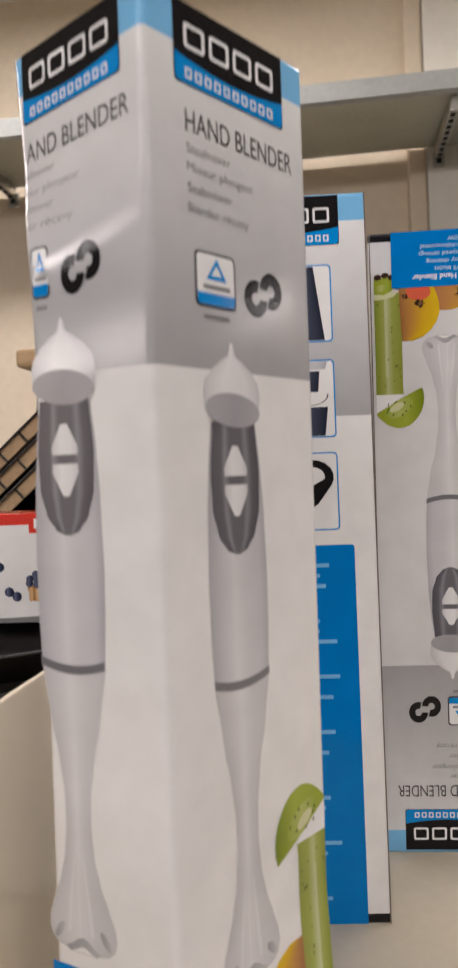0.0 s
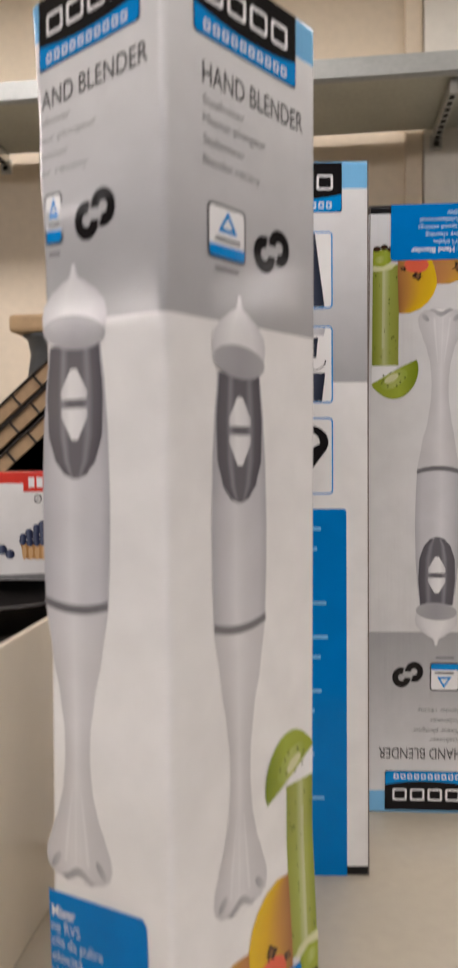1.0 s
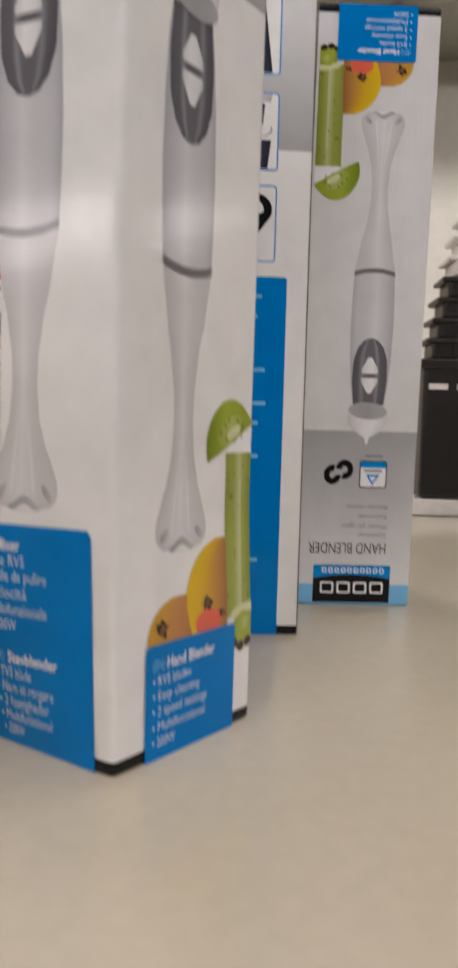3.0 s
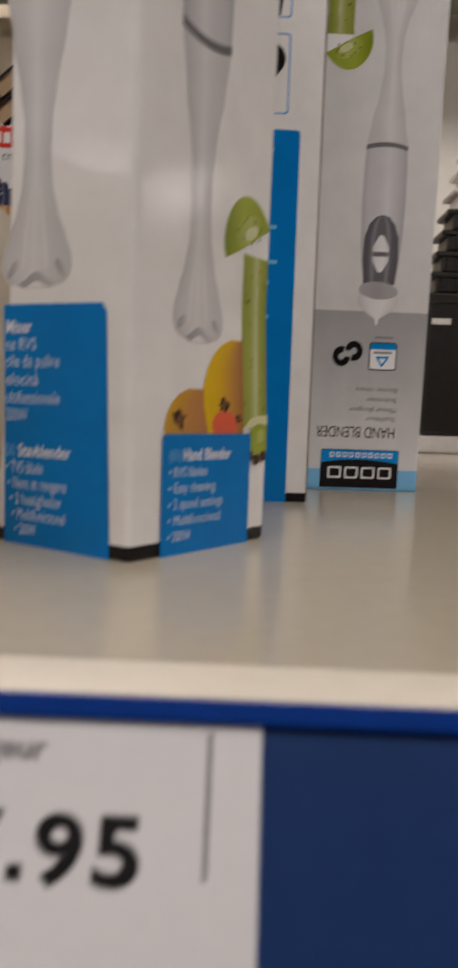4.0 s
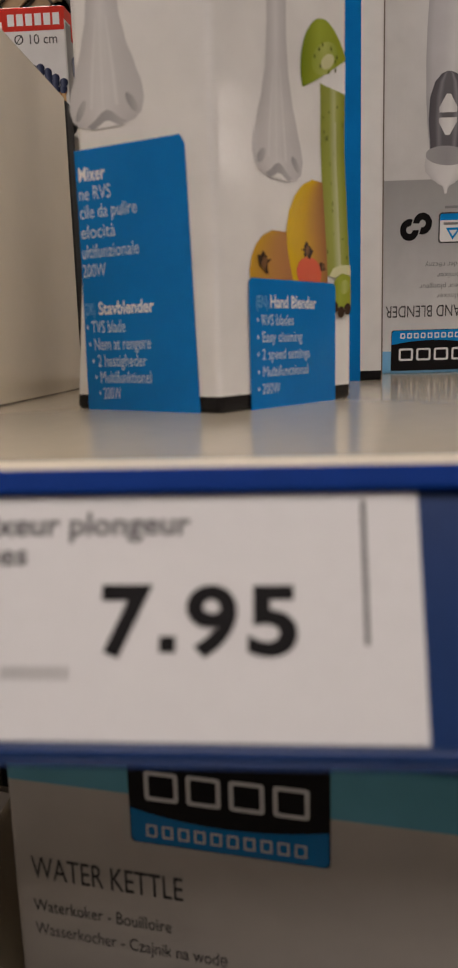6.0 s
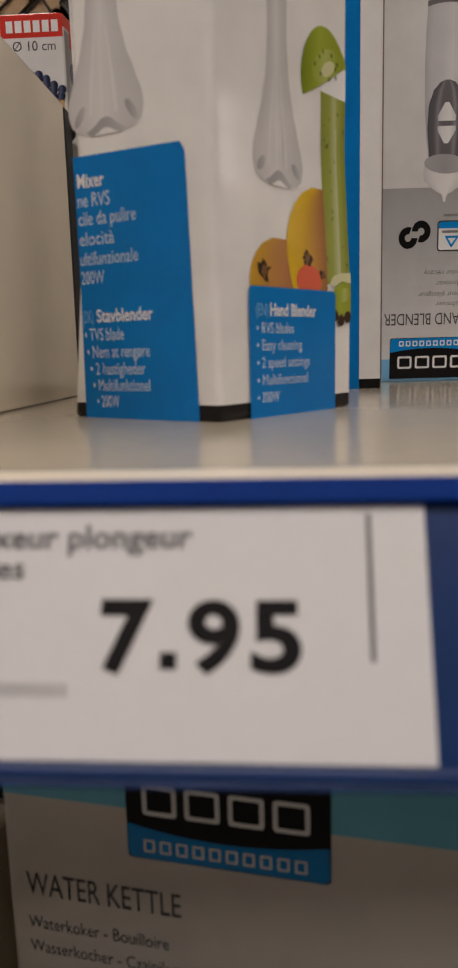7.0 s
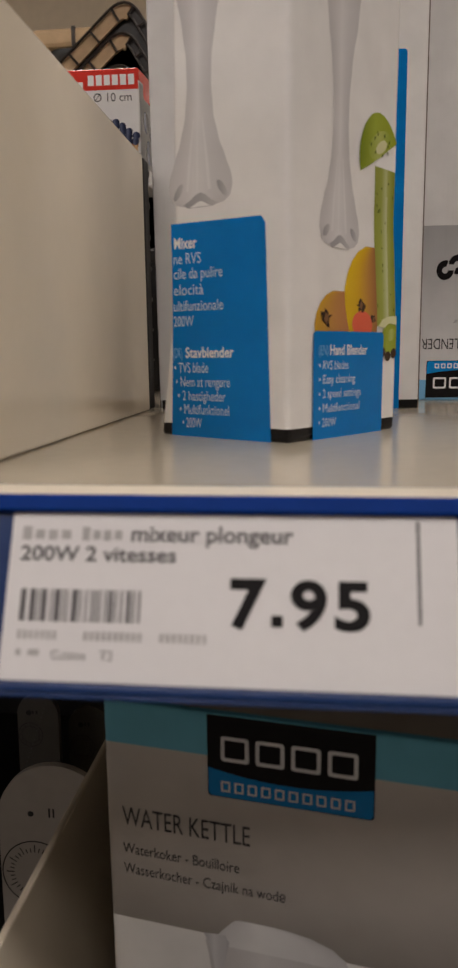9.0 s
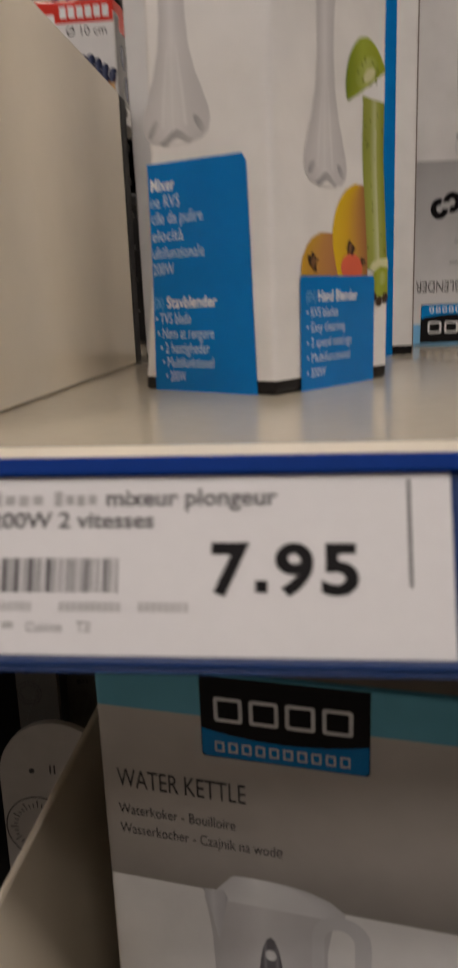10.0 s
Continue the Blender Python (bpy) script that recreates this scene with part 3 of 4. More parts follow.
def front_print(face, t):
    """The main side of a blender carton, 73 mm wide and 381 mm high."""
    brand_block(face, t, 12.1, 61.7, 355.7, 380.6)
    part("title_text", written(face, "HAND BLENDER", 15.9, 65.6, 341.6, 6.6, 0.15), M_ink, t, "thin dark grey title lettering")
    for text, v, u1 in SMALL_LINES:
        part("small_text", written(face, text, 16.0, u1, v, 2.9, 0.15), M_ink_soft, t)
    seals(face, t, 17.6, 289.3)
    tool_picture(face, t, lambda v: 31.6 + 0.4 * (v > 150), 1.0)
    fruit_picture(face, t, 72.2)
    panel = part("blue_panel", flat(face, rounded(13.9, -0.6, 61.8, 41.6, 1.8, "cd"), 0.66), M_blue, t, "blue text panel with white writing")
    part("panel_text", written(face, "(EN)", 17.2, 23.2, 32.6, 3.6, 0.78), M_sky, panel)
    part("panel_text", written(face, "Hand Blender", 24.4, 49.8, 32.6, 3.8, 0.78, 0.02), M_paper_white, panel)
    for text, v, u1 in BULLETS:
        part("panel_text", written(face, text, 17.4, u1, v, 3.3, 0.78), M_panel_text, panel)


# ---- the room ----
def wall(name, lo, hi, material, label):
    return tagged(link(name, boxed(lo, hi), material), label, "wall", "", "structure")


BACK = 2.2
EAST, WEST, SOUTH = 8.2, -8.6, -4.8
tagged(link("floor", boxed((WEST, SOUTH, -0.1), (EAST, BACK, 0.0)), M_floor), "grey tiled shop floor", "floor", "", "structure")
tagged(link("ceiling", boxed((WEST, SOUTH, CEILING), (EAST, BACK, CEILING + 0.1)), M_ceiling), "pale shop ceiling with light panels", "ceiling", "", "structure")
wall("wall_north", (WEST, BACK, 0.0), (EAST, BACK + 0.2, CEILING), M_wall, "beige painted shop wall behind the shelves")
wall("wall_south", (WEST, SOUTH - 0.1, 0.0), (EAST, SOUTH, CEILING), M_south, "unseen wall across the aisle, made dark to cut bounced light")
wall("wall_west", (WEST - 0.1, SOUTH, 0.0), (WEST, BACK, CEILING), M_wall, "beige end wall of the shop")
wall("wall_east", (EAST, SOUTH, 0.0), (EAST + 0.1, BACK, CEILING), M_wall, "beige end wall of the shop")
wall("wall_panel", (0.333, BACK - 0.036, 0.0), (3.2, BACK - 0.001, CEILING), M_pillar, "pale cream wall panel standing proud of the beige wall")
tagged(link("trim", boxed((0.283, BACK - 0.024, 0.0), (0.330, BACK - 0.001, CEILING), 0.003), M_wall), "beige strip along the edge of the wall panel", "trim", "", "structure")

for lx, ly in LAMPS:
    fix = thing("unseen_ceiling_light", (lx, ly, CEILING), "white rectangular ceiling light out of view, with a glowing diffuser", "ceiling light", "ceiling lights")
    part("frame", boxed((-0.6, -0.14, -0.05), (0.6, 0.14, -0.001), 0.004), M_lamp_frame, fix)
    part("diffuser", boxed((-0.57, -0.115, -0.054), (0.57, 0.115, -0.0505)), M_lamp, fix, "glowing lamp diffuser")

# wall shelf high behind the boxes, with its bracket
WS = 2.425
LIP, REAR = 1.85, BACK - 0.038
ws = thing("wall_shelf", (0, 0, WS), "grey-green lacquered metal wall shelf on slotted brackets", "shelf")
part("board", extruded([(LIP + 0.012, 0.0), (REAR, 0.0), (REAR, 0.010), (LIP + 0.022, 0.010), (LIP + 0.022, 0.038), (LIP + 0.012, 0.038)], -4.0, 4.0), M_steel, ws)
part("front_lip", extruded([(LIP + 0.006, -0.004), (LIP + 0.0115, -0.006), (LIP + 0.0115, 0.046), (LIP, 0.046), (LIP, 0.001)], -4.0, 4.0), M_lip, ws, "rolled front lip of the shelf")
for bx in (0.362, -0.86):
    br = part("bracket", boxed((bx - 0.010, LIP + 0.03, -0.036), (bx + 0.010, REAR - 0.004, -0.0015), 0.003), M_zinc, ws, "slotted zinc shelf bracket")
    for k in range(8):
        part("slot", boxed((bx - 0.006, LIP + 0.045 + 0.032 * k, -0.0366), (bx + 0.006, LIP + 0.066 + 0.032 * k, -0.0280)), M_hole, br)
    part("foot_plate", boxed((bx - 0.016, REAR - 0.012, -0.060), (bx + 0.016, REAR - 0.0005, -0.020), 0.003), M_zinc, br)
    part("screw", boxed((bx - 0.007, REAR - 0.0165, -0.052), (bx + 0.007, REAR - 0.0125, -0.038), 0.002), M_hole, br)

# ---- the shelf ----
Z = 1.30
shelf = thing("shelf", (0, 0, Z), "cream lacquered metal shop shelf with a rounded front edge", "shelf")
arc = [(0.166 - 0.022 * math.sin(radians(a)), -0.006 + 0.006 * math.cos(radians(a))) for a in range(0, 91, 15)]
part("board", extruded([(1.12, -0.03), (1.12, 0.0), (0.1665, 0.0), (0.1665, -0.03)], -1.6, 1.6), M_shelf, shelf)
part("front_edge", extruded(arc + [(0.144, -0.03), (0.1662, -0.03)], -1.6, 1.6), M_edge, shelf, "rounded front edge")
# Lower shelf and back panel carry the deep shade in their colour.
low = thing("shelf", (0, 0, 0.955), "lower shop shelf, deep shade painted into its near-black colour", "shelf")
part("board", extruded([(0.70, -0.03), (0.70, 0.0)] + arc + [(0.144, -0.03)], -1.6, 1.6), M_painted_shade, low)
part("back_panel", boxed((-1.6, 0.70, -0.9545), (1.6, 0.72, 0.31)), M_painted_shade, low, "back panel below the shelf, painted near black for shade")

div = thing("shelf_divider", (-0.09, 0.0, Z), "cream lacquered sheet divider standing on the shelf", "divider")
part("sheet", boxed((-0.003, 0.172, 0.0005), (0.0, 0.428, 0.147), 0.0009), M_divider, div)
# Added dark strip in place of the shaded gap behind the sheet.
part("gap_strip", boxed((-0.005, 0.4285, 0.0005), (0.0005, 0.441, 0.146), 0.001), M_painted_shade, div, "dark strip added for the gap behind the sheet")
div2 = thing("shelf_divider", (-0.09, 0.0, 0.955), "cream lacquered sheet divider standing on the lower shelf", "divider")
part("sheet", boxed((-0.003, 0.1632, 0.0005), (0.0, 0.60, 0.190), 0.0009), M_divider, div2)
part("front_edge", boxed((-0.0032, 0.160, 0.0005), (0.0002, 0.1631, 0.190), 0.0009), M_edge, div2, "rounded cream front edge")

# price rail, tilted back, and its label
up = Vector((0, 0.015, 0.034)).normalized()
rail_face = Face((0, 0, 0), (1, 0, 0), up)
RAIL = Vector((0.042, 0.142, 1.297))
rail = thing("price_rail", RAIL, "blue plastic price rail clipped along the shelf front", "price rail")


def rail_piece(u0, u1, v0, v1, h0, h1, bevel):
    bm = bmesh.new()
    vs = [bm.verts.new(rail_face.at(u, v, h)) for h in (h0, h1) for u, v in ((u0, v0), (u1, v0), (u1, v1), (u0, v1))]
    for q in ((3, 2, 1, 0), (4, 5, 6, 7), (0, 1, 5, 4), (1, 2, 6, 5), (2, 3, 7, 6), (3, 0, 4, 7)):
        bm.faces.new([vs[k] for k in q])
    bmesh.ops.recalc_face_normals(bm, faces=bm.faces)
    bmesh.ops.bevel(bm, geom=list(bm.edges), offset=bevel, segments=2, affect="EDGES", profile=0.5)
    return bm


part("back_plate", rail_piece(-1600, 1500, -39.3, 4.6, -2.4, -0.6, 0.0003), M_rail, rail)
part("top_lip", rail_piece(-1600, 1500, 0.9, 5.0, -0.55, 1.5, 0.0006), M_rail_top, rail, "royal blue upper lip")
part("bottom_lip", rail_piece(-1600, 1500, -39.4, -37.3, -0.55, 1.2, 0.0006), M_rail, rail, "slate blue lower lip")
part("ridge", rail_piece(-1600, 1500, -40.5, -39.45, -2.0, 0.6, 0.0003), M_rail, rail)

part("groove", rail_piece(-1600, 1500, -20.3, -19.7, -0.62, -0.55, 0.00002), M_rail, rail)

tag = thing("price_tag", RAIL, "white paper price label with black print in a blue rail", "price tag")
part("paper", rail_piece(-101.4, -0.9, -37.0, 0.8, -0.5, -0.2, 0.00005), M_tag, tag)
price = part("price_text", written(rail_face, "7", -50.2, -42.2, -23.9, 9.8, -0.1, 0.04), M_tag_ink, tag, "large bold black price")
part("price_point", bars(rail_face, [(-41.0, -38.5)], -23.9, -21.4, -0.1), M_tag_ink, price)
for text, u0, u1 in (("9", -36.9, -29.0), ("5", -27.4, -19.8)):
    part("price_digit", written(rail_face, text, u0, u1, -23.9, 9.7, -0.1, 0.034), M_tag_ink, price)
for a, k, w in ((-98.8, 4, 3.1), (-84.6, 4, 2.5)):
    for q in range(k):
        part("name_bar", bars(rail_face, [(a + w * q, a + w * q + 0.72 * w)], -5.6 + 0.25 * (q % 2), -2.4 - 0.8 * (q > 0), -0.1), M_tag_faint, tag)
part("name_text", written(rail_face, "mixeur plongeur", -73.1, -36.4, -5.6, 3.5, -0.1, 0.022), M_tag_grey, tag, "bold grey article name")
part("name_text", written(rail_face, "200W 2 vitesses", -98.8, -62.6, -10.3, 3.3, -0.1, 0.022), M_tag_grey, tag)
rng = random.Random(11)
spans, x = [], -97.8
while x < -69.8:
    w = rng.choice((0.45, 0.45, 0.9, 1.3))
    spans.append((x, min(x + w, -69.4)))
    x += w + rng.choice((0.45, 0.45, 0.9))
for span in spans:
    part("code_line", bars(rail_face, [span], -24.0, -16.8, -0.1), M_tag_grey, tag)
for a, k in ((-97.8, 7), (-82.5, 10), (-65.4, 8)):
    for q in range(k):
        part("number_bar", bars(rail_face, [(a + 1.36 * q, a + 1.36 * q + 0.85)], -28.0, -26.0, -0.1), M_tag_faint, tag)
for a, b in ((-97.8, -96.6), (-95.0, -92.4)):
    part("code_bar", bars(rail_face, [(a, b)], -31.6, -30.2, -0.1), M_tag_faint, tag)
part("code_text", written(rail_face, "Cuisine", -89.6, -81.8, -32.2, 2.0, -0.1), M_tag_grey, tag)
part("code_text", written(rail_face, "T2", -78.6, -75.6, -32.2, 2.1, -0.1), M_tag_grey, tag)
part("cut_line", bars(rail_face, [(-9.75, -9.05)], -22.7, -0.4, -0.1), M_tag_grey, tag)

# ---- front blender carton, standing on its corner to the aisle ----
def front_edge(v):
    """The carton's edge to the aisle leans towards the viewer, fitted to the camera's view."""
    return Vector((0.2 + 0.003 * v, 258.2 - 7.0 * min(v, 269) / 269, v)) * 0.001


def set_back(v):
    """The right side is turned back above its text panel, less so towards the lid, to fit the camera's view."""
    return min(max((v - 42) / 45, 0), 1) * (1 - 0.35 * min(max((v - 90) / 180, 0), 1))


def dir_r(v):
    a = radians(52.4 + 3.1 * set_back(v))
    return Vector((math.cos(a), math.sin(a), 0))


def squareness(v):
    """How far the left side is still square: 1 at the foot, 0 along the rest, which is turned to fit the view."""
    return max(0.0, 1 - v / 82)


def lid(v):
    """Towards the lid the left side turns square again, fitted to the camera's view."""
    t = min(max((v - 296) / 50, 0), 1)
    return t * t * (3 - 2 * t)


def dir_l(v):
    a = radians(20.7 + 11.5 * squareness(v) ** 1.3 + 12.0 * lid(v))
    return Vector((-math.cos(a), math.sin(a), 0))


def width_l(v):
    """The outer edge comes in along the middle and flares a little to the lid, fitted to its outline in the view."""
    return (45.0 + 3.4 * max(0.0, 1 - v / 200) + 17.4 * squareness(v) ** 1.6 + 5.5 * max(0.0, (v - 270) / 111) ** 1.5) * (1 + 0.24 * lid(v))


front = thing("blender_carton", (0.0, 0.0, Z), "tall white and grey hand blender carton standing turned on the shelf", "carton")
R_FACE = BentFace(front_edge, dir_r, lambda u, v: u * (1 + 0.028 * set_back(v)))
L_FACE = BentFace(front_edge, dir_l, lambda u, v: (0.785 + 0.115 * squareness(v) ** 1.5) * -u * (1 + 0.24 * lid(v)) + 0.1, -1)


def front_corner(v):
    o, r, q = front_edge(v), dir_r(v), dir_l(v)
    e = squareness(v)
    outer = o + q * width_l(v) * 0.001
    back = Vector((-0.003, 0.042, 0)) * (1 - e) + r * 0.05 * e
    w = 0.0734 * (1 + 0.028 * set_back(v))
    return [o, o + r * w, o + r * w + Vector((-0.040, 0.034, 0)), outer + back, outer]


BANDS = [(5.2, M_black), (270.0, M_card), (367.4, M_grey), (381.0, M_sky)]
carton("carton_body", front, front_corner, 381.0, BANDS)
front_print(R_FACE, front)
part("top_flap", flat(Face(front_edge(381.2), dir_r(381), (-dir_r(381).y, dir_r(381).x, 0)), [(4, 4), (66, 4), (66, 52), (10, 46)], 0.6), M_card, front)

brand_block(L_FACE, front, -59.6, -9.4, 357.0, 380.6)
part("title_text", written(L_FACE, "AND BLENDER", -58.6, -6.2, 344.0, 6.2, 0.15), M_ink, front, "thin dark grey title lettering")
for text, v, u0, u1 in (("afmixer", 338, -59.0, -43), ("eur plongeur", 331.5, -58.6, -30), ("bmixer", 325, -58.0, -44), ("er ręczny", 318.5, -57.6, -34)):
    part("small_text", written(L_FACE, text, u0, u1, v, 2.9, 0.15), M_ink_soft, front)
seals(L_FACE, front, -56.6, 294.5, 0.52, -41.0, 1.06)
tool_picture(L_FACE, front, lambda v: -45.4 + 3.0 * min(max((v - 110) / 160, 0), 1), 1.28, lambda v: v + 8.5 + 6.0 * min(max((150 - v) / 70, 0), 1))
PANEL_EDGE = ((-0.6, -65.5), (15, -64.2), (30, -63.2), (45, -62.5), (62, -62.0), (84, -61.8))
panel_rows = []
for k in range(33):
    v = -0.6 + 83.0 * k / 32
    a = next(p[1] + (q[1] - p[1]) * (v - p[0]) / (q[0] - p[0]) for p, q in zip(PANEL_EDGE, PANEL_EDGE[1:]) if v <= q[0])
    corner_cut = max(0.0, v - 80.6)
    panel_rows.append((v, a, -8.6 - 0.036 * v + (0.0 if corner_cut == 0 else -0.9 * corner_cut ** 1.3)))
side_panel = part("blue_panel", turned_print(L_FACE, panel_rows, 0.30), M_blue, front, "blue text panel with white writing")
LINES = (("Mixer", 75.4, -60.4, -47.6, 0.02), ("ne RVS", 69.6, -60.8, -45.5, 0), ("cile da pulire", 64.0, -61.0, -33.8, 0), ("elocità", 57.8, -61.2, -44.4, 0), ("ultifunzionale", 51.6, -61.5, -33.6, 0), ("200W", 45.6, -61.8, -50.2, 0),
         ("(DK)", 33.0, -62.6, -57.2, 0), ("Stavblender", 33.1, -55.3, -28.0, 0.02), ("• TVS blade", 27.0, -62.2, -42.4, 0), ("• Nem at rengøre", 21.2, -61.6, -30.3, 0), ("• 2 hastigheder", 15.4, -60.6, -32.8, 0), ("• Multifunktionel", 9.7, -59.8, -30.9, 0), ("• 200W", 4.0, -58.4, -46.8, 0))
for text, v, u0, u1, bold in LINES:
    part("panel_text", written(L_FACE, text, u0, u1, v * 0.972, 3.9, 0.42, bold), M_sky if text == "(DK)" else M_paper_white if bold else M_panel_text, side_panel)

# ---- second carton: its long side with pictures and a blue text column ----
side = thing("blender_carton", (0.072, 0.4402, Z), "tall white and grey hand blender carton showing its picture side", "carton")
BD = Vector((1, 0.10, 0)).normalized()
B_FACE = Face((0, 0, 0), BD, (0, 0, 1))
B_BACK = Vector((-BD.y, BD.x, 0))


def side_corner(v):
    o = Vector((0, 0, v * 0.001))
    return [o - BD * 0.073, o, o + B_BACK * 0.070, o - BD * 0.073 + B_BACK * 0.070]


carton("carton_body", side, side_corner, 383.0, [(5.2, M_black), (267.0, M_card), (368.8, M_grey), (383.0, M_sky)], "", 0.0012)
part("fold_edge", flat(B_FACE, [(-0.9, 0), (-0.2, 0), (-0.2, 383), (-0.9, 383)], 0.12), M_cardboard_edge, side, "thin dark line along the fold")
brand_block(B_FACE, side, -63.5, -14.2, 356.5, 382.4)
for v0, v1 in ((306.0, 346.4), (256.0, 296.8), (207.4, 248.3)):
    fr = part("picture_frame", ring(B_FACE, rounded(-60, v0, -19.2, v1, 2.2), rounded(-59.3, v0 + 0.7, -19.9, v1 - 0.7, 1.7), 0.15), M_logo_blue, side, "thin blue picture frame")
    part("picture_field", flat(B_FACE, rounded(-59.3, v0 + 0.7, -19.9, v1 - 0.7, 1.7), 0.10), M_card, fr)
    if v0 > 300:
        part("picture", turned_print(B_FACE, [(v0 + 1.0, -52, -23.5), (v0 + 20, -48, -26.0), (v1 - 1.0, -44, -28.5)], 0.22), M_navy, fr, "dark tool picture")
    elif v0 > 250:
        part("picture", turned_print(B_FACE, [(v0 + 1.0, -50, -25.0), (v0 + 16, -51, -23.2)], 0.22), M_navy, fr, "dark beaker picture")
        part("picture", turned_print(B_FACE, [(v0 + 24, -50, -28.0), (v1 - 6, -50, -27.0)], 0.22), M_navy, fr)
        part("picture", turned_print(B_FACE, [(v1 - 5, -52, -24.0), (v1 - 1, -52, -23.0)], 0.22), M_tool, fr)
        bm = bmesh.new()
        for k in range(12):
            a0, a1 = radians(200 + 14 * k), radians(214 + 14 * k)
            flat(B_FACE, [(-32 + r * math.cos(a), v0 + 22 + 0.55 * r * math.sin(a)) for r, a in ((9.2, a0), (9.2, a1), (8.5, a1), (8.5, a0))], 0.3, bm)
        part("wire_picture", bm, M_ink, fr)
    else:
        bm = bmesh.new()
        for k in range(14):
            a0, a1 = radians(-70 + 20 * k), radians(-50 + 20 * k)
            flat(B_FACE, [(-33 + r * math.cos(a), v1 - 13 + 0.8 * r * math.sin(a)) for r, a in ((11.5, a0), (11.5, a1), (6.8, a1), (6.8, a0))], 0.22, bm)
        part("picture", bm, M_black, fr, "dark handle picture")
        part("picture", flat(B_FACE, [(-44, v0 + 9), (-40, v0 + 7), (-30, v0 + 14), (-22.5, v0 + 24), (-24, v0 + 28), (-36, v0 + 22), (-46, v0 + 16)], 0.24), M_black, fr)
column = part("blue_panel", flat(B_FACE, rounded(-61, -0.6, -12.2, 199.6, 1.8, "cd"), 0.15), M_blue, side, "tall blue text column")
v = 188.0
rng = random.Random(3)
while v > 12:
    bm = bmesh.new()
    for k in range(3):
        end = -22 - rng.random() * 16
        flat(B_FACE, [(-56, v), (end, v), (end, v + 2.0), (-56, v + 2.0)], 0.27, bm)
        v -= 5.4
    part("fine_print", bm, M_sky, column, "lines of fine print")
    v -= 13.0

# ---- third carton, standing upside down ----
flipped = thing("blender_carton", (0.078, 0.5155, Z), "hand blender carton standing upside down on the shelf", "carton")
CD = Vector((1, 0.06, 0)).normalized()
C_UP = Vector((0.004, -0.004, 0.381)).normalized()
C_BACK = Vector((-CD.y, CD.x, 0))
C_FACE = Face((0, 0, 0), CD, C_UP)


def flipped_corner(v):
    o = C_UP * (v * 0.001)
    return [o - CD * 0.0055, o + CD * 0.073, o + CD * 0.073 + C_BACK * 0.070, o - CD * 0.0055 + C_BACK * 0.070]


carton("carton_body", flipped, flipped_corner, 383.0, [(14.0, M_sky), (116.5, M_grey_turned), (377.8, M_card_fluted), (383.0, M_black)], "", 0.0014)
front_print(C_FACE.turned(73, 383), flipped)
part("fold_edge", flat(C_FACE, [(-5.0, 0), (-4.4, 0), (-4.4, 383), (-5.0, 383)], 0.12), M_cardboard_edge, flipped, "thin dark line along the fold")

# ---- fourth carton, mostly hidden behind the first ----
hidden = thing("blender_carton", (-0.0872, 0.445, Z), "white hand blender carton standing close behind the turned one", "carton")


def hidden_corner(v):
    o = Vector((-0.000008 * v, 0, v * 0.001))
    return [o, o + Vector((0.071, 0, 0)), o + Vector((0.071, 0.070, 0)), o + Vector((0, 0.070, 0))]


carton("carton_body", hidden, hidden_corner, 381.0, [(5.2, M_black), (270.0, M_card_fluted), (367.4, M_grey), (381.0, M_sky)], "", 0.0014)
part("fold_edge", flat(Face((0, 0, 0), (1, 0, 0), (-0.008, 0, 1)), [(0.9, 0), (1.5, 0), (1.5, 380), (0.9, 380)], 0.12), M_fold, hidden, "soft upright fold")

# ---- water kettle carton on the lower shelf ----
KD = Vector((0.058, -0.010, 0)).normalized()
K_ORIGIN = Vector((-0.027, 0.2225, 1.178)) - KD * 0.0405
K_LOW = 1178 - 955
kettle = thing("kettle_carton", (K_ORIGIN.x, K_ORIGIN.y, 0.955), "white and grey water kettle carton on the lower shelf", "carton")
K_BACK = Vector((-KD.y, KD.x, 0))
K_FACE = Face((0, 0, K_LOW * 0.001), KD, (0, 0, 1))


def kettle_corner(v):
    o = Vector((0, 0, v * 0.001))
    return [o, o + KD * 0.19, o + KD * 0.19 + K_BACK * 0.16, o + K_BACK * 0.16]


KH = K_LOW + 30.7
carton("carton_body", kettle, kettle_corner, KH, [(K_LOW - 58.0, M_card), (K_LOW + 14.4, M_kettle_grey), (KH, M_teal)], "", 0.0018)
brand_block(K_FACE, kettle, 40.3, 99.4, -1.0, 30.3)
part("title_text", written(K_FACE, "WATER KETTLE", 6.2, 55.8, -18.8, 7.6, 0.15), M_ink, kettle, "thin dark title lettering")
part("small_text", written(K_FACE, "Waterkoker - Bouilloire", 6.0, 51.6, -30.4, 4.2, 0.15), M_ink, kettle)
part("small_text", written(K_FACE, "Wasserkocher - Czajnik na wodę", 6.0, 68.8, -38.8, 4.2, 0.15), M_ink, kettle)
pic = part("kettle_picture", turned_print(K_FACE, [(-160, 37, 88), (-125, 39.5, 86), (-94, 41.5, 84.5), (-76, 40.8, 84.8), (-66, 39.4, 86.5), (-60.5, 38.2, 91.0)], 0.15), M_shaft, kettle, "printed picture of a grey water kettle")
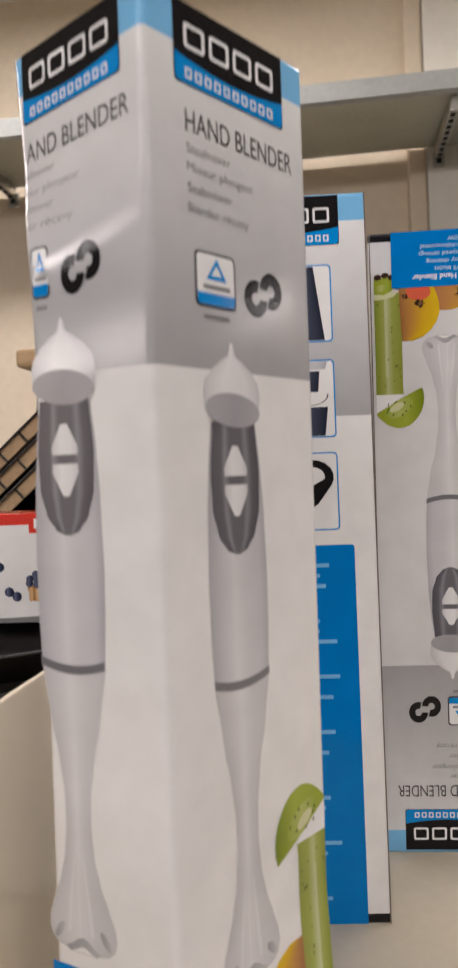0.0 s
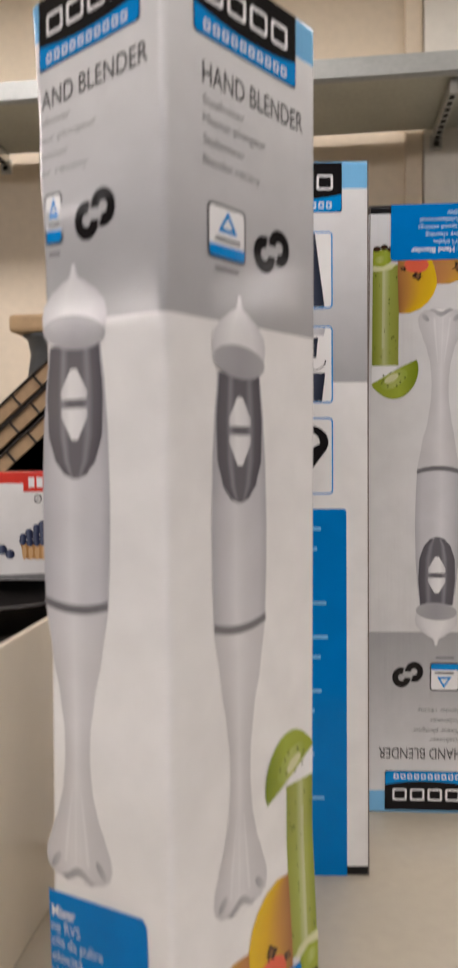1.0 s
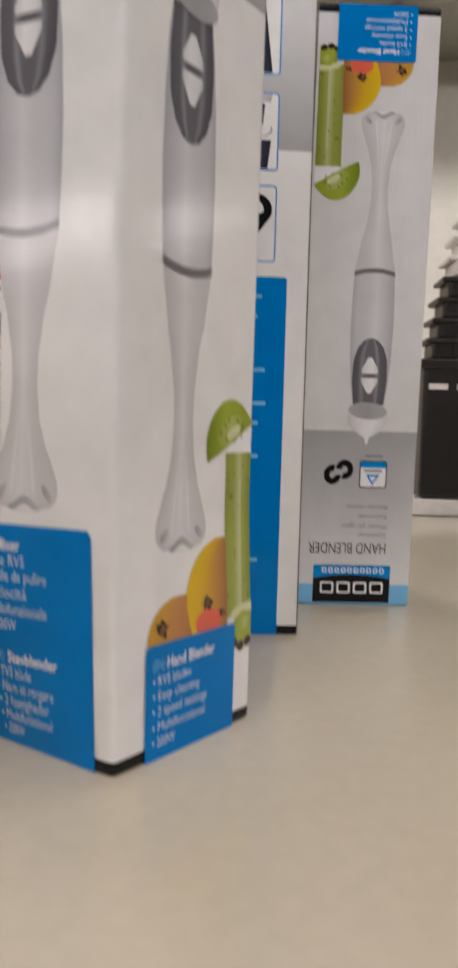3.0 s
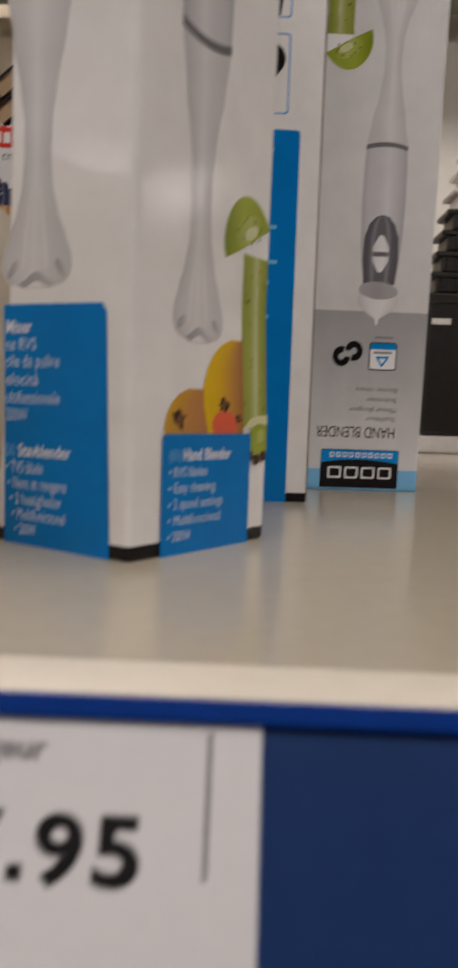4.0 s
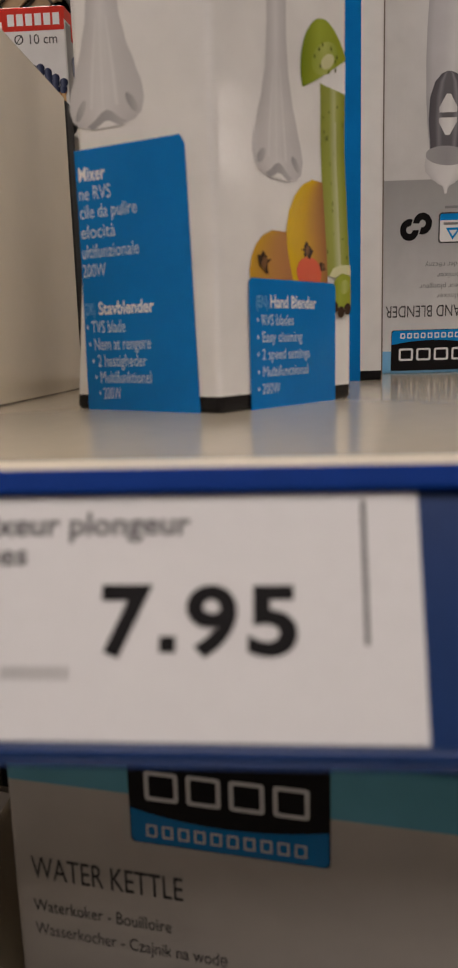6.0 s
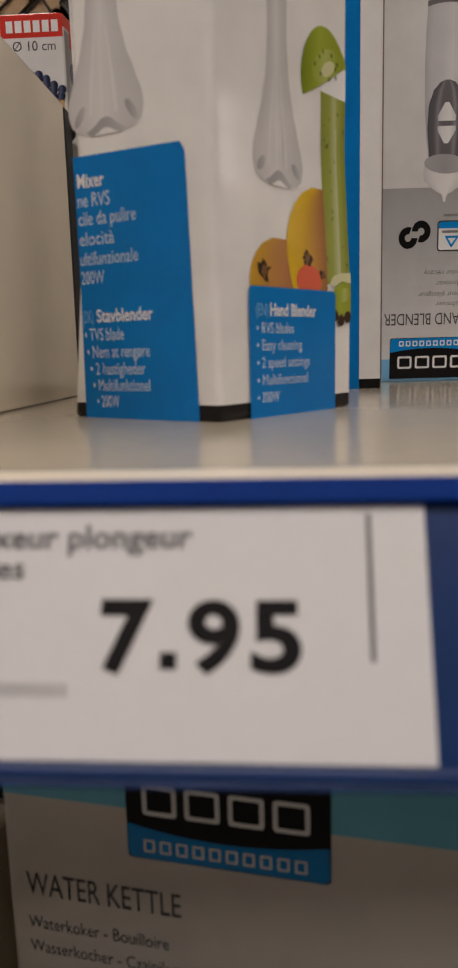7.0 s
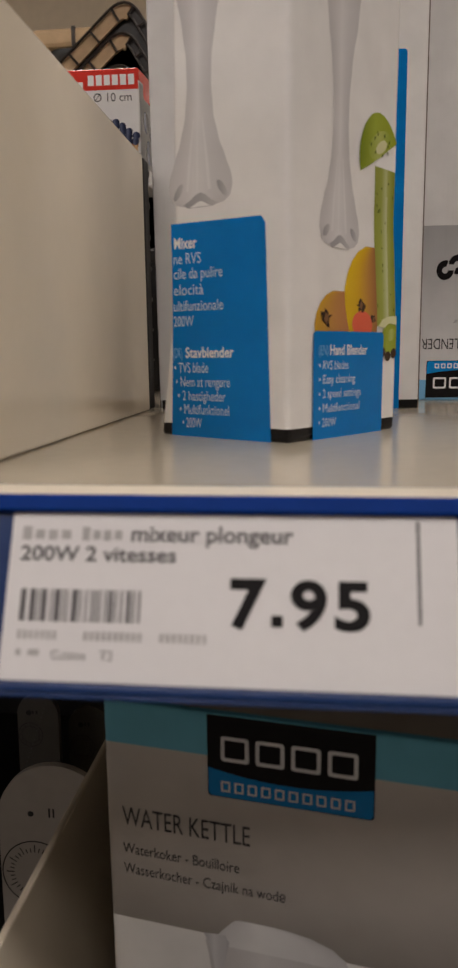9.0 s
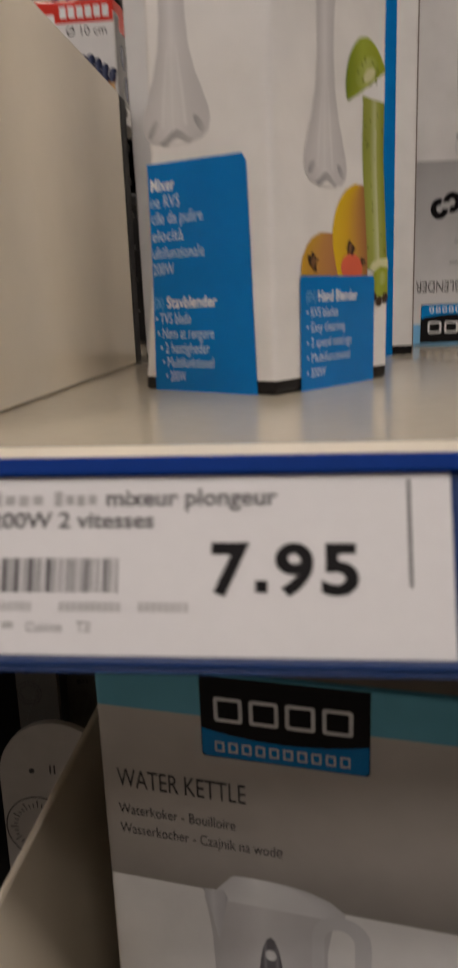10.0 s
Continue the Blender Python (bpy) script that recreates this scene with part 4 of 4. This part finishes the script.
part("lid_picture", turned_print(K_FACE, [(-61.5, 39.0, 92.0), (-57.5, 43.0, 90.5), (-54, 46.0, 86.0), (-51.2, 48.5, 78.0), (-50.0, 50.0, 70.0), (-49.6, 54.0, 64.0)], 0.2), M_dome, pic)
part("spout_picture", flat(K_FACE, [(39.8, -62.0), (37.6, -57.6), (46, -57.0), (47.5, -60), (43.5, -80)], 0.25), M_tool, pic)
part("handle_picture", ring(K_FACE, rounded(79, -160, 100.5, -59.5, 10), rounded(83.5, -150, 94.6, -65.0, 5.5), 0.3), M_dome, pic)
part("water_window", flat(K_FACE, oval(63.5, -100, 5.0, 26), 0.3), M_grip, pic)
part("button_mark", flat(K_FACE, oval(63.5, -82, 2.2, 2.4), 0.42), M_dome, pic)
TOP = Face(Vector((0, 0, KH * 0.001)), KD, K_BACK)
flap = part("top_panel", flat(TOP, [(1.5, 1.5), (188, 1.5), (188, 158), (1.5, 158)], 0.8), M_kettle_grey, kettle, "printed top panel")
part("fine_print", bars(TOP, [(96 + 9 * k, 101 + 9 * k) for k in range(8)], 22, 30, 1.0), M_ink, flap)

# ---- things beyond the divider ----
pack_y = 0.5
pack = thing("bakeware_pack", (-0.107, pack_y, 1.449), "white bakeware pack with a red band and a berry tart picture", "packaging")
P_FACE = Face((0, 0, 0.010), (1, 0.03, 0), (0, 0, 1))


def pack_corner(v):
    o = Vector((0, 0, v * 0.001))
    d = Vector((1, 0.03, 0)).normalized()
    b = Vector((-0.03, 1, 0)).normalized()
    return [o - d * 0.105, o, o + b * 0.055 + d * 0.006, o - d * 0.105 + b * 0.055]


carton("carton_body", pack, pack_corner, 70.5, [(63.0, M_card), (70.5, M_red)], "", 0.001)
part("brand_block", flat(P_FACE, [(-37.5, 47.6), (-0.4, 47.6), (-0.4, 60.2), (-37.5, 60.2)], 0.1), M_red, pack)
for k in range(6):
    part("mark", bars(P_FACE, [(-34 + 5.4 * k, -34 + 5.4 * k + 4.0)], 50.4, 56.8, 0.2), M_paper_white, pack, "plain white mark")
part("size_text", written(P_FACE, "Ø 10 cm", -30.6, -5.0, 40.4, 5.2, 0.15), M_ink, pack)
tart = part("tart_picture", turned_print(P_FACE, [(4, -36, -5), (8, -38.5, -2.5), (14, -40, -1)], 0.15), M_pastry, pack, "printed berry tart")
part("plate_picture", flat(P_FACE, [(-104, -9.4), (-1, -9.4), (-1, -2.0), (-20, -5.0), (-50, -6.6), (-80, -7.2), (-104, -7.4)], 0.12), M_ink_soft, pack)
for k in range(9):
    part("crust_fold", flat(P_FACE, oval(-37.5 + 4.3 * k, 8.5, 1.5, 5.2, 0, 10), 0.18), M_crust, tart)
rng = random.Random(8)
for row, (n, vv) in enumerate(((9, 15.0), (9, 18.2), (7, 21.4), (5, 24.4), (3, 26.8))):
    for k in range(n):
        u = -20.5 + (k - (n - 1) / 2) * 4.4 + 0.8 * (rng.random() - 0.5)
        part("berry", flat(P_FACE, oval(u, vv + rng.random() - 0.5, 2.6, 2.5, 360 * rng.random(), 12), 0.22 + 0.01 * (5 * row + k % 4)), M_berry, tart)
for u, vv in ((-52, 10), (-47, 7), (-58, 26), (-66, 29), (-73, 27)):
    part("berry", flat(P_FACE, oval(u, vv, 3.2, 3.2, 30, 12), 0.22), M_berry, tart)

S_FACE = Face((0, 0, 0.010), Vector((0.006 - 0.00165, 0.055, 0)).normalized(), (0, 0, 1))
side_print = part("side_print", flat(S_FACE, [(1.0, 0.5), (54.0, 0.5), (54.0, 52.0), (1.0, 52.0)], 0.12), M_ink_soft, pack, "grey printed side of the pack")
part("red_patch", flat(S_FACE, [(9, 44), (54, 44), (54, 60), (9, 60)], 0.2), M_red, side_print)
for u, vv, r in ((14, 30, 7), (30, 26, 9), (20, 12, 8), (42, 14, 9), (46, 34, 6)):
    part("dark_berry", flat(S_FACE, oval(u, vv, r, r, 20, 14), 0.2), M_berry, side_print)

pans = thing("tart_pan_stack", (-0.152, 0.463, Z), "stack of black non-stick tart pans beside the divider", "baking pan")
for k in range(7):
    zb = 0.012 + 0.0195 * k
    prof = [(0.040, zb), (0.043, zb + 0.001), (0.054, zb + 0.017), (0.057, zb + 0.0175), (0.057, zb + 0.0188), (0.0535, zb + 0.0186), (0.0425, zb + 0.0026), (0.01, zb + 0.0024)]
    part("pan", lathe(prof, 56), M_pan, pans, "", True)
part("foot", lathe([(0.036, 0.0), (0.04, 0.001), (0.04, 0.0118), (0.036, 0.012)], 40), M_pan, pans)


FOOT = 1.43


def band(points, thick, y0, y1):
    """A sheet that follows a bent line in x and z, thick below it."""
    bm = bmesh.new()
    rings = []
    for i, (x, z) in enumerate(points):
        (x0, z0), (x1, z1) = points[max(i - 1, 0)], points[min(i + 1, len(points) - 1)]
        q = math.hypot(x1 - x0, z1 - z0)
        nx, nz = -(z1 - z0) / q * thick, (x1 - x0) / q * thick
        rings.append([bm.verts.new(p) for p in ((x, y0, z), (x - nx, y0, z - nz), (x - nx, y1, z - nz), (x, y1, z))])
    for a, b in zip(rings, rings[1:]):
        for k in range(4):
            bm.faces.new((a[k], a[(k + 1) % 4], b[(k + 1) % 4], b[k]))
    bm.faces.new(rings[0]), bm.faces.new(rings[-1][::-1])
    bmesh.ops.recalc_face_normals(bm, faces=bm.faces)
    return bm


def along(points, gap):
    """Places at even gaps along a bent line, each with its unit normal."""
    out, left = [], gap * 0.5
    for (x0, z0), (x1, z1) in zip(points, points[1:]):
        q = math.hypot(x1 - x0, z1 - z0)
        while left < q:
            out.append((x0 + (x1 - x0) * left / q, z0 + (z1 - z0) * left / q, -(z1 - z0) / q, (x1 - x0) / q))
            left += gap
        left -= q
    return out


def bent_rack(at, half, rise, name_label):
    """A wire rack bent over in a rounded ridge, one leg lined with kraft card, its hollow filled with a black sheet."""
    t = thing("wire_rack", at, name_label, "wire rack", "bent wire racks")
    foot = FOOT - at[2]
    ml, mr = rise / half, math.tan(radians(59))
    run_l, run_r = (rise - foot) / ml, (rise - foot) / mr
    a, c = (-0.019, rise - 0.019 * ml), (0.012, rise - 0.012 * mr)
    curve = [((1 - q) ** 2 * a[0] + q * q * c[0], (1 - q) ** 2 * a[1] + 2 * q * (1 - q) * rise + q * q * c[1]) for q in (k / 10 for k in range(11))]
    left = [(-run_l, foot)] + curve[:6]
    right = curve[5:] + [(run_r, foot)]
    depth = 0.14
    part("card_band", band(left + curve[6:8], 0.0115, 0.0, 0.003), M_kraft, t, "brown kraft card band")
    part("coated_band", band(right[2:], 0.008, 0.0005, 0.003), M_pan, t, "black coated band")
    part("tray_sheet", band(left + right[1:], 0.0012, 0.0035, depth - 0.01), M_pan, t, "black coated tray sheet")
    for y in (-0.0016, depth):
        part("rim_wire", tube([(x, y, z + 0.001) for x, z in left + right[1:]], 0.0013), M_wire, t)
    under = [(x - 0.0072 * nx, -0.0014, z - 0.0072 * nz) for x, z, nx, nz in along(right[1:], 0.005)]
    part("inner_wire", tube(under, 0.0011), M_wire, t)
    for k, (x, z, nx, nz) in enumerate(along(left[::-1], 0.027)):
        part("cross_wire", tube([(x + nx * 0.0125, -0.0015, z + nz * 0.0125), (x, -0.0025, z), (x - nx * 0.001, depth, z - nz * 0.001)], 0.0013, sides=6), M_wire, t)
    for x, z, nx, nz in along(right, 0.016):
        part("cross_wire", tube([(x - nx * 0.0078, -0.0015, z - nz * 0.0078), (x, -0.0022, z), (x + nx * 0.001, 0.004, z + nz * 0.001)], 0.0012, sides=6), M_wire, t)
    # Black sheet added so that the hollow under the ridge is dark.
    inner = [(x, max(z - 0.004, foot + 0.001)) for x, z in left + right[1:]]
    bm = bmesh.new()
    f = [bm.verts.new((x, 0.0040, z)) for x, z in inner]
    b = [bm.verts.new((x, 0.0080, z)) for x, z in inner]
    bm.faces.new(f), bm.faces.new(b[::-1])
    for q in range(len(f)):
        bm.faces.new((f[q], b[q], b[(q + 1) % len(f)], f[(q + 1) % len(f)]))
    bmesh.ops.recalc_face_normals(bm, faces=bm.faces)
    part("hollow_fill", bm, M_basket_black, t, "black sheet added to fill the dark hollow of the rack")
    return t


RACK_LABEL = "black wire rack lined with brown kraft card, bent over a ridge"
bent_rack((-0.160, 0.70, 1.653 - 0.040), 0.046, 0.040, RACK_LABEL)
bent_rack((-0.1625, 0.70, 1.628 - 0.040), 0.046, 0.040, RACK_LABEL)
bent_rack((-0.166, 0.70, 1.601 - 0.040), 0.046, 0.040, RACK_LABEL)

under = thing("storage_crate", (-0.148, 0.775, Z), "black plastic crate carrying the bent wire racks", "crate")
part("body", boxed((-0.30, -0.105, 0.0005), (0.20, 0.105, FOOT - Z - 0.004), 0.006), M_basket_black, under)
part("rim", boxed((-0.306, -0.109, FOOT - Z - 0.014), (0.206, 0.109, FOOT - Z - 0.0015), 0.003), M_basket_black, under)

jug = thing("storage_jar", (-0.268, 0.90, Z), "charcoal grey jar with a pale wooden lid", "jar")
part("body", lathe([(0.030, 0.0), (0.036, 0.004), (0.040, 0.20), (0.034, 0.30), (0.027, 0.352), (0.030, 0.369), (0.036, 0.374)], 32), M_jug, jug, "", True)
part("lid", boxed((-0.042, -0.036, 0.3745), (0.048, 0.036, 0.396), 0.005), M_wood, jug, "pale wooden lid")
part("band", boxed((0.004, -0.0365, 0.3743), (0.009, 0.0365, 0.3965), 0.001), M_wire, jug)

for k, (x, y, top, rad, tilt) in enumerate(((-0.155, 0.40, 1.076, 0.038, 14), (-0.183, 0.45, 1.099, 0.0150, -4), (-0.152, 0.47, 1.082, 0.0160, 20))):
    dial = thing("kitchen_dial", (x, y, 0.955), ("white" if k == 0 else "shade-darkened") + " round-topped plastic dial card with printed ticks", "dial card", "dial cards on the lower shelf")
    hgt = (top - 0.955) * 1000
    f = Face((0, 0, 0), (1, 0, 0), (0, 0.02, 1))
    out = [(-rad * 1000, 0.3), (rad * 1000, 0.3)] + [(rad * 1000 * math.cos(radians(a)), hgt - rad * 1000 + rad * 1000 * math.sin(radians(a))) for a in range(0, 181, 10)]
    bm = bmesh.new()
    a = [bm.verts.new(f.at(u, v, 0)) for u, v in out]
    b = [bm.verts.new(f.at(u, v, -5)) for u, v in out]
    for i in range(len(out)):
        bm.faces.new((a[i], b[i], b[(i + 1) % len(out)], a[(i + 1) % len(out)]))
    bm.faces.new(a), bm.faces.new(b[::-1])
    bmesh.ops.recalc_face_normals(bm, faces=bm.faces)
    part("card", bm, M_dial if k == 0 else M_dial_shaded, dial)
    bm = bmesh.new()
    cv, cu, rr = hgt - rad * 2000, -rad * 380, rad * 0.58
    for q in range(36):
        g = radians(10 * q)
        r0, r1 = rr * 660, rr * (900 if q % 3 == 0 else 800)
        w = radians(1.3)
        flat(f, [(cu + r * math.cos(g + e), cv + r * math.sin(g + e)) for r, e in ((r0, -w), (r1, -w), (r1, w), (r0, w))], 0.2, bm)
    part("ticks", bm, M_ink, dial)
    part("ring", ring(f, oval(cu, cv, rr * 1040, rr * 1040, 0, 32), oval(cu, cv, rr * 1000, rr * 1000, 0, 32), 0.2), M_ink, dial)
    bm = bmesh.new()
    for q in range(16):
        flat(f, oval(rad * 420 - 1.2 * q, hgt - rad * 420 - 3.4 * q, 0.45, 0.45, 0, 6), 0.2, bm)
    part("dotted_line", bm, M_ink_soft, dial)
    part("dot", flat(f, oval(-rad * 420, hgt - rad * 900, 2.0, 2.0, 0, 14), 0.2), M_ink, dial)
    part("mark", bars(f, [(-4, -2.8), (-1.2, 0.0)], hgt - rad * 1000 * 0.95, hgt - rad * 1000 * 0.78, 0.2), M_ink, dial)

# ---- far end of the shelf: step, crate and stacked baskets ----
step = thing("shelf_step", (0.0, 0.0, Z), "low white step at the rear of the shelf", "ledge")
part("block", boxed((0.20, 1.06, 0.0005), (1.55, 1.115, 0.024), 0.003), M_basket_white, step)
crate = thing("storage_crate", (0.42, 1.085, Z + 0.0245), "black glossy plastic storage crate with side slots", "crate")
part("body", boxed((-0.145, -0.028, 0.0), (0.16, 0.028, 0.19), 0.006), M_basket_black, crate)
part("rim", boxed((-0.150, -0.031, 0.178), (0.165, 0.031, 0.192), 0.003), M_basket_black, crate)
for x in (-0.138, -0.10):
    part("slot", boxed((x, -0.0292, 0.150), (x + 0.026, -0.0275, 0.158), 0.0005), M_basket_white, crate, "pale slot in the crate")


def basket(name, z, material, label, lean):
    t = thing(name, (0.40 + lean, 1.085, z), label, "basket", "stacked baskets")
    part("wall", boxed((-0.115, -0.027, 0.0), (0.14, 0.027, 0.022), 0.004), material, t)
    part("rim", boxed((-0.124, -0.030, 0.020), (0.149, 0.030, 0.027), 0.003), material, t)
    for k in range(12):
        part("rib", boxed((-0.108 + 0.02 * k, -0.0292, 0.003), (-0.098 + 0.02 * k, -0.0268, 0.019), 0.0008), material, t)
    return t


zc = Z + 0.0245 + 0.1925
for k in range(4):
    basket("basket", zc + 0.0275 * k, M_basket_black, "black ribbed plastic basket in a stack", 0.006 * k)
for k in range(4):
    basket("basket", zc + 0.0275 * (4 + k), M_basket_white, "white ribbed plastic basket in a stack", 0.024 + 0.008 * k)
